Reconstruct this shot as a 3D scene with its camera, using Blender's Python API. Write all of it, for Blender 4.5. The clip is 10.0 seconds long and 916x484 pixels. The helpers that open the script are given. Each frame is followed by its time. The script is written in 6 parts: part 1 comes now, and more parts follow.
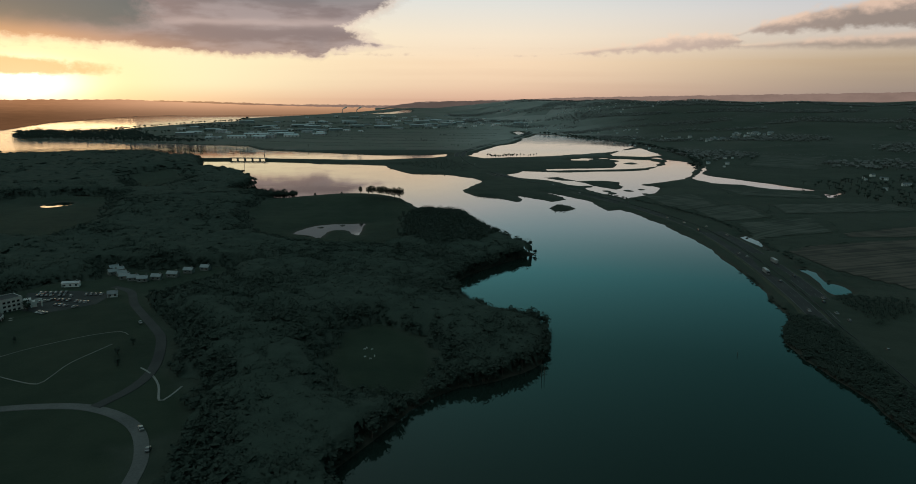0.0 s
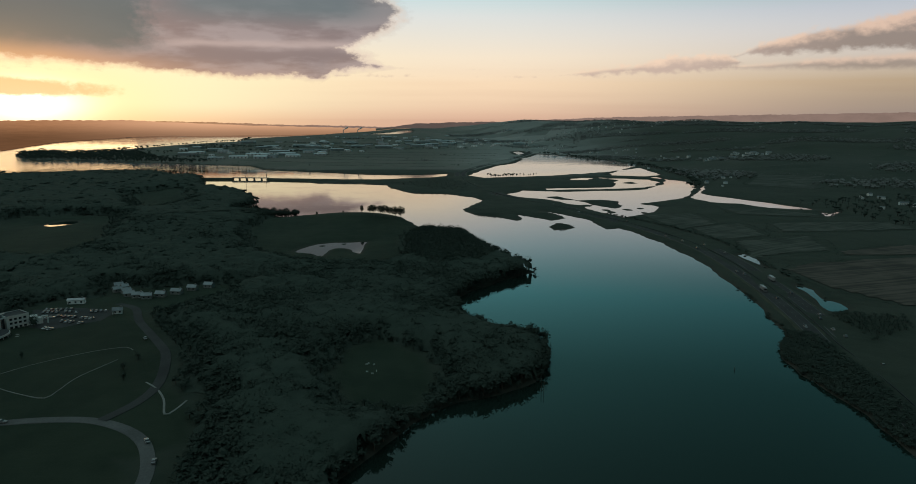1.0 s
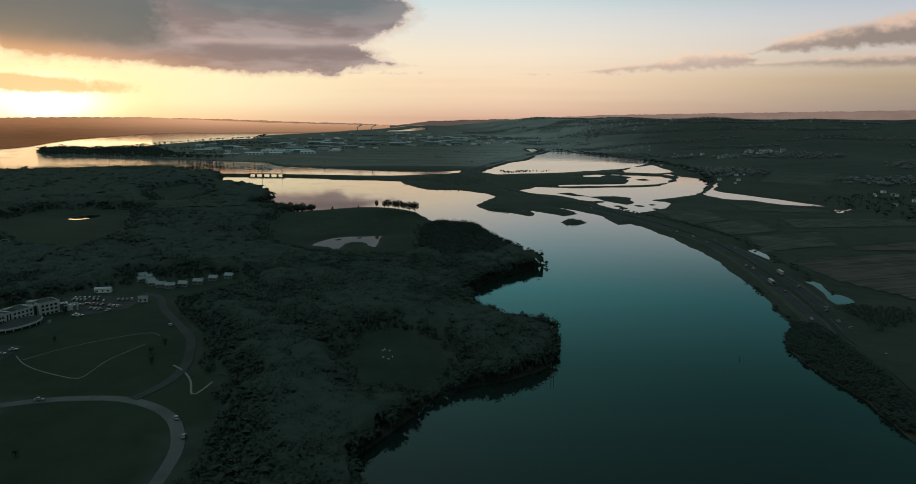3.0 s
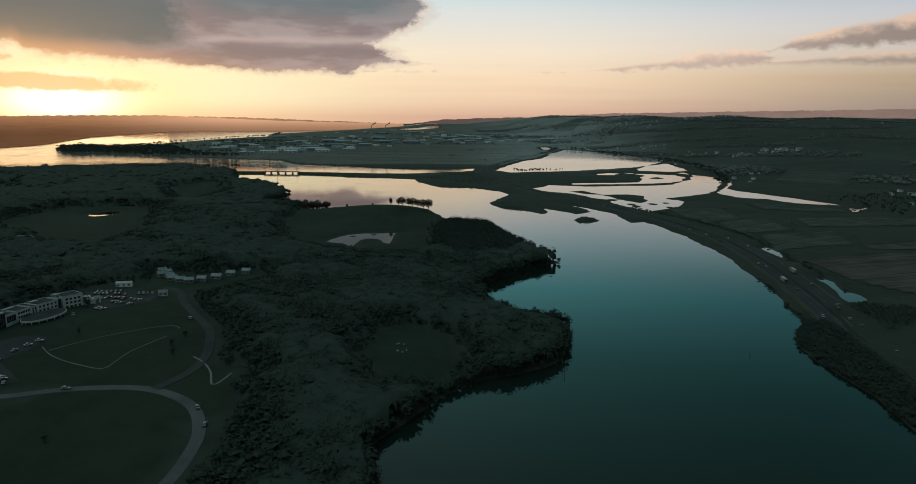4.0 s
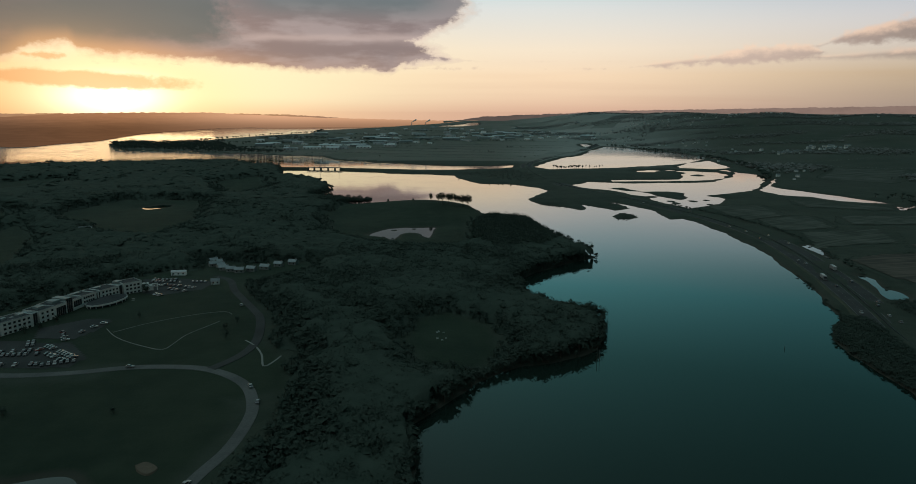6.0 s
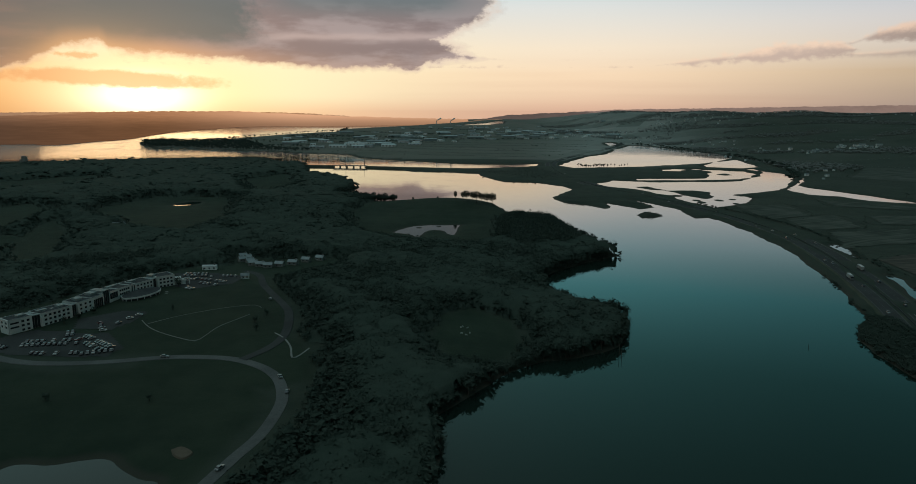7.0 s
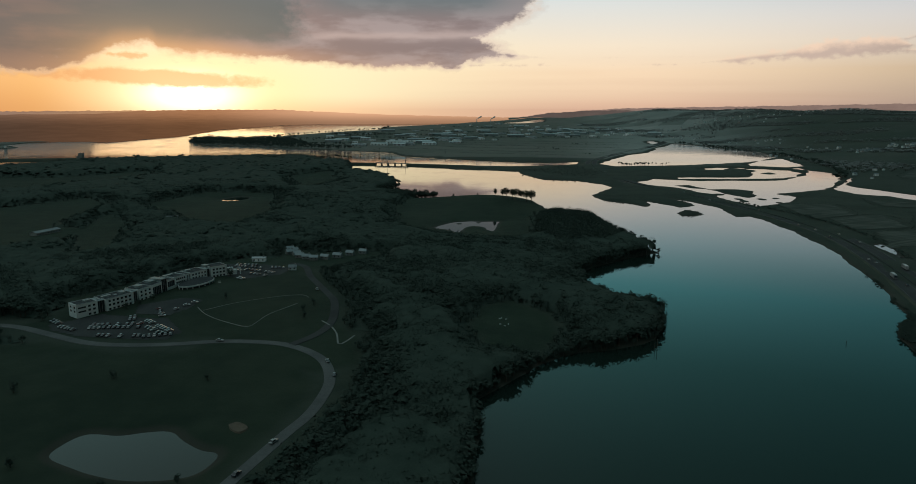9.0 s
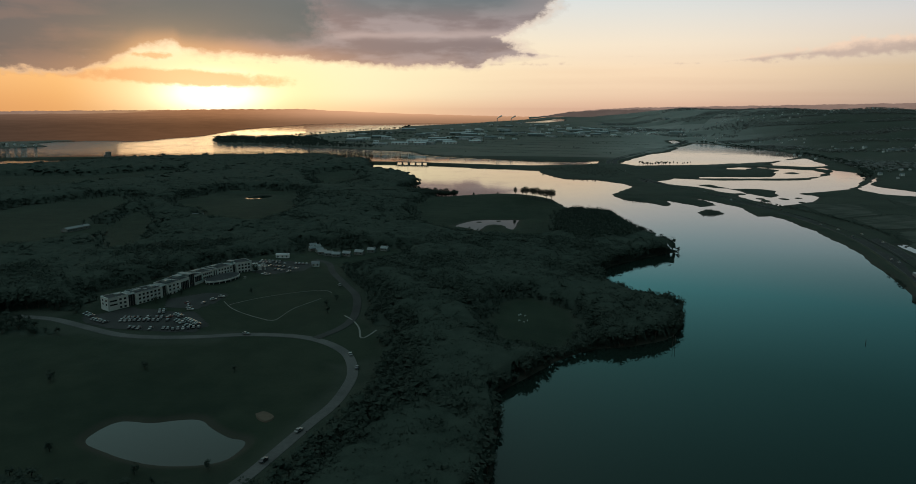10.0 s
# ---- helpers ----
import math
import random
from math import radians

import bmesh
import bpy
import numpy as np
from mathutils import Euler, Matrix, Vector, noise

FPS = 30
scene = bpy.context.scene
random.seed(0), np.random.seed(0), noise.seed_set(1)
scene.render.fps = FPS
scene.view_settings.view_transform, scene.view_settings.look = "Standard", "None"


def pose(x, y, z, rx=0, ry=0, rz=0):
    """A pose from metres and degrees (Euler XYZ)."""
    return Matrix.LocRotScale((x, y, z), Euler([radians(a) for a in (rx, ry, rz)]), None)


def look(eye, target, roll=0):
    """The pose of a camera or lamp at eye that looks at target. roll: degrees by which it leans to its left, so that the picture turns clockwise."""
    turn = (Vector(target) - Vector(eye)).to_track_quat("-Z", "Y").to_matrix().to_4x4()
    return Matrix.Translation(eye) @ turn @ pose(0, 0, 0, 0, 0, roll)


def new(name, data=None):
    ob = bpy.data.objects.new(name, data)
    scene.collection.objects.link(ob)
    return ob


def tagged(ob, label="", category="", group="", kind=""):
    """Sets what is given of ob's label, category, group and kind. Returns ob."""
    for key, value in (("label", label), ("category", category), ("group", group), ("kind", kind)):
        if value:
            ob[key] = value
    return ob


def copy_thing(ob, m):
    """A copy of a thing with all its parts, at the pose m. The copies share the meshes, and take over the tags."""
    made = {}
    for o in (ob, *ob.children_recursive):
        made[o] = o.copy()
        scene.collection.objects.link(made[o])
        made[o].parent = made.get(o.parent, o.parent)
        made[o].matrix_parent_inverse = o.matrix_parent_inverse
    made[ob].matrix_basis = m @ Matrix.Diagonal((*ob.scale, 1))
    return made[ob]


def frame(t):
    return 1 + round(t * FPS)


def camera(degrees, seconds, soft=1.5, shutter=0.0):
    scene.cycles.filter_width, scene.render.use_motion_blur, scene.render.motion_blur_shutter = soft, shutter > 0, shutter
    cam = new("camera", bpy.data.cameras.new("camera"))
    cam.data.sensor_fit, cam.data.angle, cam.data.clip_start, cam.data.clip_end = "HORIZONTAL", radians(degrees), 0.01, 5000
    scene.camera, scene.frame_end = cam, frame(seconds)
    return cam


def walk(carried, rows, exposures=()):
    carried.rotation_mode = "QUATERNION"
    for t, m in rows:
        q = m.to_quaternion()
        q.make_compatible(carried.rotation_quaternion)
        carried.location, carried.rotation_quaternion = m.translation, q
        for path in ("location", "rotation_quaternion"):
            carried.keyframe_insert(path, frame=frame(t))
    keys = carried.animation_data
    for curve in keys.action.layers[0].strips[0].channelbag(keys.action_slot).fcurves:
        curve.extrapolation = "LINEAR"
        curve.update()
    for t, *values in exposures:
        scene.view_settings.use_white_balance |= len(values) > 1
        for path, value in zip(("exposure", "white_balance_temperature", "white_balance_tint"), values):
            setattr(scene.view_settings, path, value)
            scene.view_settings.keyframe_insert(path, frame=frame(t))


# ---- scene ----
# the camera: a drone that backs away over the water and turns slowly to its left
cam = camera(67.5, 10.0, soft=0.9)
walk(cam, [
    (0.0, pose(2.03, 35.04, 136.82, 78.251, -0.328, -3.541)),
    (0.5, pose(1.57, 31.37, 136.57, 79.085, -0.309, -3.532)),
    (1.0, pose(1.40, 28.03, 136.45, 79.904, -0.287, -3.525)),
    (1.5, pose(1.01, 24.29, 136.09, 79.915, -0.283, -3.554)),
    (2.0, pose(0.65, 20.68, 135.86, 79.835, -0.289, -3.416)),
    (2.5, pose(0.53, 17.36, 135.49, 79.755, -0.315, -2.962)),
    (4.0, pose(0.05, 7.23, 135.04, 79.549, -0.364, -1.287)),
    (4.5, pose(0.06, 3.49, 135.23, 79.463, -0.340, -0.709)),
    (5.0, pose(0.00, 0.00, 135.00, 79.407, -0.329, 0.000)),
    (5.5, pose(-0.12, -3.74, 134.93, 79.350, -0.308, 0.948)),
    (7.0, pose(-0.30, -14.19, 134.87, 79.160, -0.292, 4.002)),
    (7.5, pose(-0.28, -17.72, 134.74, 79.113, -0.295, 4.949)),
    (8.0, pose(-0.07, -21.24, 134.55, 79.093, -0.291, 5.876)),
    (8.5, pose(0.09, -24.85, 134.70, 79.041, -0.231, 6.590)),
    (9.0, pose(0.34, -28.33, 134.58, 79.013, -0.236, 7.310)),
    (9.5, pose(0.43, -32.25, 134.47, 78.995, -0.222, 8.137)),
    (10.0, pose(0.96, -35.51, 134.64, 78.946, -0.208, 8.984)),
])

# ---- sky and sun ----
SUN_AZ, SUN_EL = -28.2, 1.9          # degrees from +y towards +x, and above the horizon


def math_node(tree, op, *values, clamp=False):
    n = tree.nodes.new("ShaderNodeMath")
    n.operation, n.use_clamp = op, clamp
    for i, val in enumerate(values):
        if isinstance(val, (int, float)):
            n.inputs[i].default_value = val
        else:
            tree.links.new(val, n.inputs[i])
    return n.outputs[0]


def smooth_node(tree, val, lo, hi):
    n = tree.nodes.new("ShaderNodeMapRange")
    n.interpolation_type = "SMOOTHSTEP"
    tree.links.new(val, n.inputs[0])
    for i, q in ((1, lo), (2, hi), (3, 0.0), (4, 1.0)):
        if isinstance(q, (int, float)):
            n.inputs[i].default_value = q
        else:
            tree.links.new(q, n.inputs[i])
    return n.outputs[0]


def mix_node(tree, fac, a, b, mode="MIX"):
    n = tree.nodes.new("ShaderNodeMix")
    n.data_type, n.blend_type = "RGBA", mode
    for i, q in ((0, fac), (6, a), (7, b)):
        if isinstance(q, (int, float)):
            n.inputs[i].default_value = q
        elif isinstance(q, tuple):
            n.inputs[i].default_value = (*q, 1)
        else:
            tree.links.new(q, n.inputs[i])
    return n.outputs[2]


def ramp_node(tree, val, stops):
    n = tree.nodes.new("ShaderNodeValToRGB")
    el = n.color_ramp.elements
    while len(el) < len(stops):
        el.new(0.5)
    for e, (p, c) in zip(el, stops):
        e.position, e.color = p, (*c, 1)
    tree.links.new(val, n.inputs[0])
    return n.outputs[0]


def noise_node(tree, vector, scale, detail=6, rough=0.55, lac=2.0):
    n = tree.nodes.new("ShaderNodeTexNoise")
    n.inputs["Scale"].default_value, n.inputs["Detail"].default_value = scale, detail
    n.inputs["Roughness"].default_value, n.inputs["Lacunarity"].default_value = rough, lac
    tree.links.new(vector, n.inputs["Vector"])
    return n.outputs[0]


def combine_node(tree, *values):
    n = tree.nodes.new("ShaderNodeCombineXYZ")
    for i, val in enumerate(values):
        if isinstance(val, (int, float)):
            n.inputs[i].default_value = val
        else:
            tree.links.new(val, n.inputs[i])
    return n.outputs[0]


def profile_node(tree, val, points, lo, hi):
    """A line through (value, height) points, heights between lo and hi."""
    a, b = points[0][0], points[-1][0]
    n = tree.nodes.new("ShaderNodeValToRGB")
    el = n.color_ramp.elements
    while len(el) < len(points):
        el.new(0.5)
    for e, (p, h) in zip(el, points):
        q = (h - lo) / (hi - lo)
        e.position, e.color = (p - a) / (b - a), (q, q, q, 1)
    tree.links.new(math_node(tree, "DIVIDE", math_node(tree, "SUBTRACT", val, a), b - a), n.inputs[0])
    return math_node(tree, "ADD", math_node(tree, "MULTIPLY", n.outputs[0], hi - lo), lo)


# the undersides and ends of the cloud banks: azimuth and elevation in degrees
BANK_FOOT = [(-62, 2.9), (-44, 2.5), (-39.6, 2.25), (-37.2, 2.4), (-35.3, 2.9), (-34.4, 3.4), (-33.4, 4.15), (-32.6, 4.35), (-30.7, 4.45), (-30.2, 3.9), (-26.0, 3.8), (-22.2, 3.6),
             (-18.6, 3.35), (-15.8, 3.1), (-13.0, 3.0), (-9.4, 3.3), (-8.2, 3.0), (-7.4, 2.85), (-6.6, 3.5), (-4.0, 3.95), (-1.5, 4.1), (3.0, 4.1)]
BANK_END = [(2.6, -7.0), (3.5, -6.2), (3.85, -3.4), (4.1, -1.4), (4.4, -2.9), (5.1, -3.3), (5.6, -4.5), (6.2, -3.2), (6.6, -2.0), (7.2, -1.0), (7.7, -0.5), (8.5, -0.6), (10.0, -2.5), (13.0, -11.0)]
PUFF_FOOT = [(11.0, 3.6), (13.6, 3.5), (20.3, 3.55), (24.6, 4.05), (26.0, 4.6)]
PUFF_TOP = [(11.0, 3.3), (12.7, 3.75), (15.9, 4.25), (17.6, 4.4), (20.3, 5.05), (24.3, 5.05), (25.2, 4.5), (26.0, 4.0)]
HEAP_FOOT = [(23.6, 5.0), (25.0, 4.7), (30.0, 4.85), (36.5, 5.0), (60.0, 5.6)]
HEAP_TOP = [(23.6, 4.5), (25.0, 4.95), (26.4, 5.75), (28.5, 6.2), (30.2, 6.7), (33.7, 7.1), (36.5, 7.6), (60.0, 9.0)]
VEIL_FOOT = [(23.0, 4.15), (26.0, 3.85), (31.0, 3.7), (36.5, 3.5), (60.0, 3.4)]
VEIL_TOP = [(23.0, 3.9), (26.0, 4.2), (31.0, 4.6), (36.5, 4.7), (60.0, 5.0)]


def build_sky():
    world = bpy.data.worlds.new("evening_sky")
    scene.world = world
    world.use_nodes = True
    t = world.node_tree
    t.nodes.clear()
    M = lambda op, *v, clamp=False: math_node(t, op, *v, clamp=clamp)
    S = lambda v, lo, hi: smooth_node(t, v, lo, hi)
    X = lambda f, a, b: mix_node(t, f, a, b)
    way = t.nodes.new("ShaderNodeTexCoord").outputs["Generated"]
    sep = t.nodes.new("ShaderNodeSeparateXYZ")
    t.links.new(way, sep.inputs[0])
    x, y, z = sep.outputs
    az = M("MULTIPLY", M("ARCTAN2", x, y), 57.2958)
    el = M("MULTIPLY", M("ARCSINE", z), 57.2958)
    up = M("SQRT", M("DIVIDE", M("MAXIMUM", el, 0.0), 90.0))
    high = [(0.34, (0.47, 0.66, 0.70)), (0.395, (0.165, 0.545, 0.585)), (0.47, (0.095, 0.315, 0.32)),
            (0.60, (0.078, 0.168, 0.160)), (0.72, (0.12, 0.235, 0.25)), (0.85, (0.27, 0.44, 0.47)), (1.0, (0.30, 0.47, 0.51))]
    mid = ramp_node(t, up, [(0.0, (0.60, 0.375, 0.275)), (0.07, (0.69, 0.455, 0.325)), (0.13, (0.80, 0.585, 0.41)), (0.18, (0.87, 0.66, 0.46)), (0.235, (0.85, 0.725, 0.57)), (0.30, (0.68, 0.70, 0.68))] + high)
    far = ramp_node(t, up, [(0.0, (0.25, 0.205, 0.19)), (0.07, (0.29, 0.235, 0.205)), (0.13, (0.345, 0.27, 0.21)), (0.18, (0.45, 0.345, 0.235)), (0.235, (0.57, 0.51, 0.46)), (0.30, (0.54, 0.575, 0.64))] + high)
    base = X(S(az, 4.0, 40.0), mid, far)
    base = X(M("MULTIPLY", S(az, 0.0, 34.0), S(el, 6.0, 13.0)), base, mix_node(t, 1.0, base, (0.40, 0.46, 0.47), "MULTIPLY"))
    veil = M("MULTIPLY", M("SUBTRACT", 1.0, S(az, -42.0, 14.0)), S(el, 9.0, 22.0))
    base = X(veil, base, mix_node(t, 1.0, base, (0.18, 0.175, 0.17), "ADD"))
    # faint layers of haze low in the clear sky
    layer = noise_node(t, combine_node(t, M("MULTIPLY", az, 0.05), M("MULTIPLY", el, 1.1), 1.7), 1.0, 4, 0.5)
    base = X(M("MULTIPLY", S(layer, 0.45, 0.7), M("MULTIPLY", M("SUBTRACT", 1.0, S(el, 2.0, 6.0)), 0.22)), base, mix_node(t, 1.0, base, (0.86, 0.80, 0.80), "MULTIPLY"))
    # warmth and glow round the low sun
    da = M("SUBTRACT", az, SUN_AZ)
    de = M("SUBTRACT", el, SUN_EL - 0.9)
    dist = M("SQRT", M("ADD", M("MULTIPLY", M("MULTIPLY", da, da), 0.42), M("MULTIPLY", M("MULTIPLY", de, de), 2.6)))
    gold = M("MULTIPLY", M("EXPONENT", M("MULTIPLY", M("POWER", M("DIVIDE", M("ADD", az, 22.0), 15.0), 2.0), -1.0)), M("SUBTRACT", 1.0, S(el, 3.0, 9.0)))
    sky = X(M("MULTIPLY", gold, 0.9), base, X(S(el, -0.6, 1.3), (0.89, 0.60, 0.34), (0.93, 0.86, 0.54)))
    sky = X(M("MULTIPLY", M("MULTIPLY", M("SUBTRACT", 1.0, S(az, -39.0, -30.5)), S(az, -70.0, -50.0)), M("SUBTRACT", 0.95, M("MULTIPLY", S(el, 3.0, 6.0), 0.95))), sky, X(S(el, -0.5, 3.2), (0.66, 0.32, 0.115), (0.86, 0.47, 0.18)))
    near = M("EXPONENT", M("MULTIPLY", M("MULTIPLY", dist, dist), -1 / 5.0))
    wide = M("EXPONENT", M("MULTIPLY", M("MULTIPLY", dist, dist), -1 / 19.0))
    sky = X(M("MULTIPLY", wide, 0.9), sky, (1.05, 0.82, 0.33))
    glow = mix_node(t, 1.0, sky, X(near, (0.0, 0.0, 0.0), (0.85, 0.85, 0.95)), "ADD")
    # wisps at three sizes that fray the edges of the banks
    streak = noise_node(t, combine_node(t, M("MULTIPLY", az, 0.17), M("MULTIPLY", el, 0.62), 3.1), 1.0, 4, 0.5)
    fine = noise_node(t, combine_node(t, M("MULTIPLY", az, 0.50), M("MULTIPLY", el, 1.0), 8.4), 1.0, 5, 0.55)
    puff = noise_node(t, combine_node(t, M("MULTIPLY", az, 1.7), M("MULTIPLY", el, 2.3), 2.2), 1.0, 5, 0.6)
    fray = M("ADD", M("MULTIPLY", M("SUBTRACT", fine, 0.5), 1.3), M("MULTIPLY", M("SUBTRACT", puff, 0.5), 0.85))
    # the great bank over the sun
    foot = profile_node(t, az, BANK_FOOT, 0.0, 10.0)
    end = profile_node(t, el, BANK_END, -15.0, 5.0)
    over = M("SUBTRACT", el, foot)
    bank = M("MINIMUM", M("MINIMUM", over, M("MULTIPLY", M("SUBTRACT", end, az), 0.30)), M("MULTIPLY", M("SUBTRACT", 13.0, el), 0.5))
    bank = M("ADD", bank, M("MULTIPLY", fray, 0.75))
    bank_d = S(bank, -0.22, 0.50)
    # scraps of cloud in the bright gap, and the long bar before the sun
    scrap = M("SUBTRACT", 1.0, M("SQRT", M("ADD", M("POWER", M("DIVIDE", M("ADD", az, 32.6), 2.0), 2.0), M("POWER", M("DIVIDE", M("SUBTRACT", el, 3.78), 0.3), 2.0))))
    scrap_d = M("MULTIPLY", S(M("ADD", scrap, M("MULTIPLY", fray, 1.5)), 0.1, 0.75), 0.75)
    bar = M("SUBTRACT", 1.0, M("SQRT", M("ADD", M("POWER", M("DIVIDE", M("ADD", az, 30.6), 9.2), 2.0), M("POWER", M("DIVIDE", M("SUBTRACT", M("ADD", el, M("MULTIPLY", M("ADD", az, 30.0), 0.028)), 2.2), 0.74), 2.0))))
    bar_d = M("MULTIPLY", S(M("ADD", bar, M("MULTIPLY", fray, 0.55)), 0.0, 0.42), 0.92)
    # clouds away from the sun: a row of puffs, a heap, and a thin sheet under it
    def cloud(f, tp, k, amp):
        lo, hi = profile_node(t, az, f, 0.0, 10.0), profile_node(t, az, tp, 0.0, 10.0)
        body = M("ADD", M("MINIMUM", M("SUBTRACT", el, lo), M("SUBTRACT", hi, el)), M("MULTIPLY", fray, amp))
        return S(body, -0.14, k), M("DIVIDE", M("SUBTRACT", el, lo), M("MAXIMUM", M("SUBTRACT", hi, lo), 0.25))
    puff_d, puff_v = cloud(PUFF_FOOT, PUFF_TOP, 0.34, 0.85)
    heap_d, heap_v = cloud(HEAP_FOOT, HEAP_TOP, 0.45, 0.85)
    sheet_d, sheet_v = cloud(VEIL_FOOT, VEIL_TOP, 0.40, 0.40)
    # colours of the great bank
    lumps = noise_node(t, combine_node(t, M("MULTIPLY", az, 0.16), M("MULTIPLY", el, 0.75), 5.7), 1.0, 5, 0.5)
    body = X(S(az, -36.0, -26.0), (0.160, 0.128, 0.124), (0.218, 0.172, 0.178))
    body = X(M("MULTIPLY", S(M("ADD", M("MULTIPLY", lumps, 0.8), M("MULTIPLY", fine, 0.2)), 0.42, 0.58), 0.95), body, X(S(az, -34.0, -16.0), (0.105, 0.108, 0.116), (0.330, 0.275, 0.278)))
    pale = M("MULTIPLY", M("EXPONENT", M("MULTIPLY", M("POWER", M("DIVIDE", M("ADD", M("SUBTRACT", el, 5.7), M("MULTIPLY", M("SUBTRACT", streak, 0.5), 1.2)), 0.35), 2.0), -1.0)), S(az, -20.5, -17.0))
    body = X(M("MULTIPLY", pale, 0.7), body, (0.48, 0.38, 0.36))
    teal = M("MULTIPLY", M("MULTIPLY", S(M("ADD", el, M("MULTIPLY", M("SUBTRACT", fine, 0.5), 2.0)), 4.4, 5.9), M("SUBTRACT", 1.0, S(M("ADD", az, M("MULTIPLY", M("SUBTRACT", puff, 0.5), 3.0)), -21.5, -18.6))), S(az, -40.0, -30.0))
    body = X(M("MULTIPLY", teal, 0.9), body, (0.068, 0.114, 0.130))
    body = X(M("MULTIPLY", M("MULTIPLY", S(el, 6.5, 8.6), S(az, -22.0, -16.0)), M("SUBTRACT", 0.85, M("MULTIPLY", S(az, -6.0, -2.0), 0.4))), body, (0.105, 0.150, 0.168))
    under = M("MULTIPLY", M("SUBTRACT", 1.0, S(over, 0.05, 1.7)), M("EXPONENT", M("MULTIPLY", M("ABSOLUTE", M("ADD", az, 26.5)), -1 / 9.0)))
    body = X(M("MULTIPLY", under, 0.85), body, (0.66, 0.36, 0.20))
    lit = X(M("MULTIPLY", M("EXPONENT", M("MULTIPLY", M("SQRT", M("ADD", M("POWER", M("ADD", az, 31.5), 2.0), M("MULTIPLY", M("POWER", M("SUBTRACT", el, 3.6), 2.0), 5.0))), -1 / 2.4)), 0.9, clamp=True), body, (1.0, 0.56, 0.22))
    edge = M("MULTIPLY", M("MULTIPLY", bank_d, M("SUBTRACT", 1.0, bank_d)), 2.6)
    lit = X(M("MULTIPLY", edge, 0.8, clamp=True), lit, X(S(az, -14.0, -5.0), (0.92, 0.66, 0.45), (1.0, 0.80, 0.64)))
    full = X(M("MULTIPLY", bar_d, M("SUBTRACT", 1.0, bank_d)), glow, X(S(az, -37.0, -30.0), (0.74, 0.37, 0.16), (0.86, 0.545, 0.27)))
    full = X(scrap_d, full, (0.74, 0.42, 0.19))
    full = X(M("MULTIPLY", bank_d, 0.985), full, lit)
    # colours of the others: dim beneath, lit along their tops
    for d, v, k in ((sheet_d, sheet_v, 0.72), (puff_d, puff_v, 0.80), (heap_d, heap_v, 0.92)):
        top = S(M("ADD", v, M("MULTIPLY", fray, 0.55)), 0.35, 0.9)
        dim = X(S(az, 19.0, 34.0), (0.50, 0.375, 0.325), (0.262, 0.205, 0.178))
        full = X(M("MULTIPLY", d, k), full, X(M("MULTIPLY", top, 0.85), dim, X(S(az, 20.0, 36.0), (0.90, 0.65, 0.48), (0.76, 0.53, 0.40))))
    air = t.nodes.new("ShaderNodeTexSky")
    air.sky_type, air.sun_disc = "NISHITA", False
    air.sun_elevation, air.sun_rotation = radians(SUN_EL), radians(SUN_AZ)
    full = mix_node(t, 1.0, full, mix_node(t, 0.005, (0.0, 0.0, 0.0), air.outputs[0]), "ADD")
    bg = t.nodes.new("ShaderNodeBackground")
    bg.inputs["Strength"].default_value = 1.07
    t.links.new(full, bg.inputs["Color"])
    t.links.new(bg.outputs[0], t.nodes.new("ShaderNodeOutputWorld").inputs["Surface"])


build_sky()
sun = new("sun", bpy.data.lights.new("sun", "SUN"))
sun.data.energy, sun.data.angle, sun.data.color = 0.12, radians(14.0), (1.0, 0.62, 0.30)
sun.matrix_world = look((0, 0, 400), (-math.sin(radians(SUN_AZ)) * 1000, -math.cos(radians(SUN_AZ)) * 1000, 400 - math.tan(radians(SUN_EL)) * 1000))
tagged(sun, "low evening sun behind a bar of cloud", "sun")

# ---- materials ----


def material(name, rough=0.8, spec=0.3):
    m = bpy.data.materials.new(name)
    m.use_nodes = True
    b = m.node_tree.nodes["Principled BSDF"]
    b.inputs["Roughness"].default_value, b.inputs["Specular IOR Level"].default_value = rough, spec
    return m, m.node_tree, b


def where(tree):
    return tree.nodes.new("ShaderNodeNewGeometry").outputs["Position"]


def bump(tree, b, height, strength, distance):
    n = tree.nodes.new("ShaderNodeBump")
    n.inputs["Strength"].default_value, n.inputs["Distance"].default_value = strength, distance
    tree.links.new(height, n.inputs["Height"])
    tree.links.new(n.outputs[0], b.inputs["Normal"])


def two_scale(name, dark, light, coarse, fine, rough=0.85, spec=0.25, relief=0.3, depth=0.3):
    """A weathered surface: large stains and small grain between two colours."""
    m, t, b = material(name, rough, spec)
    p = where(t)
    big, small = noise_node(t, p, coarse, 4), noise_node(t, p, fine, 5, 0.65)
    f = math_node(t, "ADD", math_node(t, "MULTIPLY", big, 0.6), math_node(t, "MULTIPLY", small, 0.4))
    f = smooth_node(t, f, 0.32, 0.68)
    t.links.new(mix_node(t, f, dark, light), b.inputs["Base Color"])
    bump(t, b, small, relief, depth)
    return m


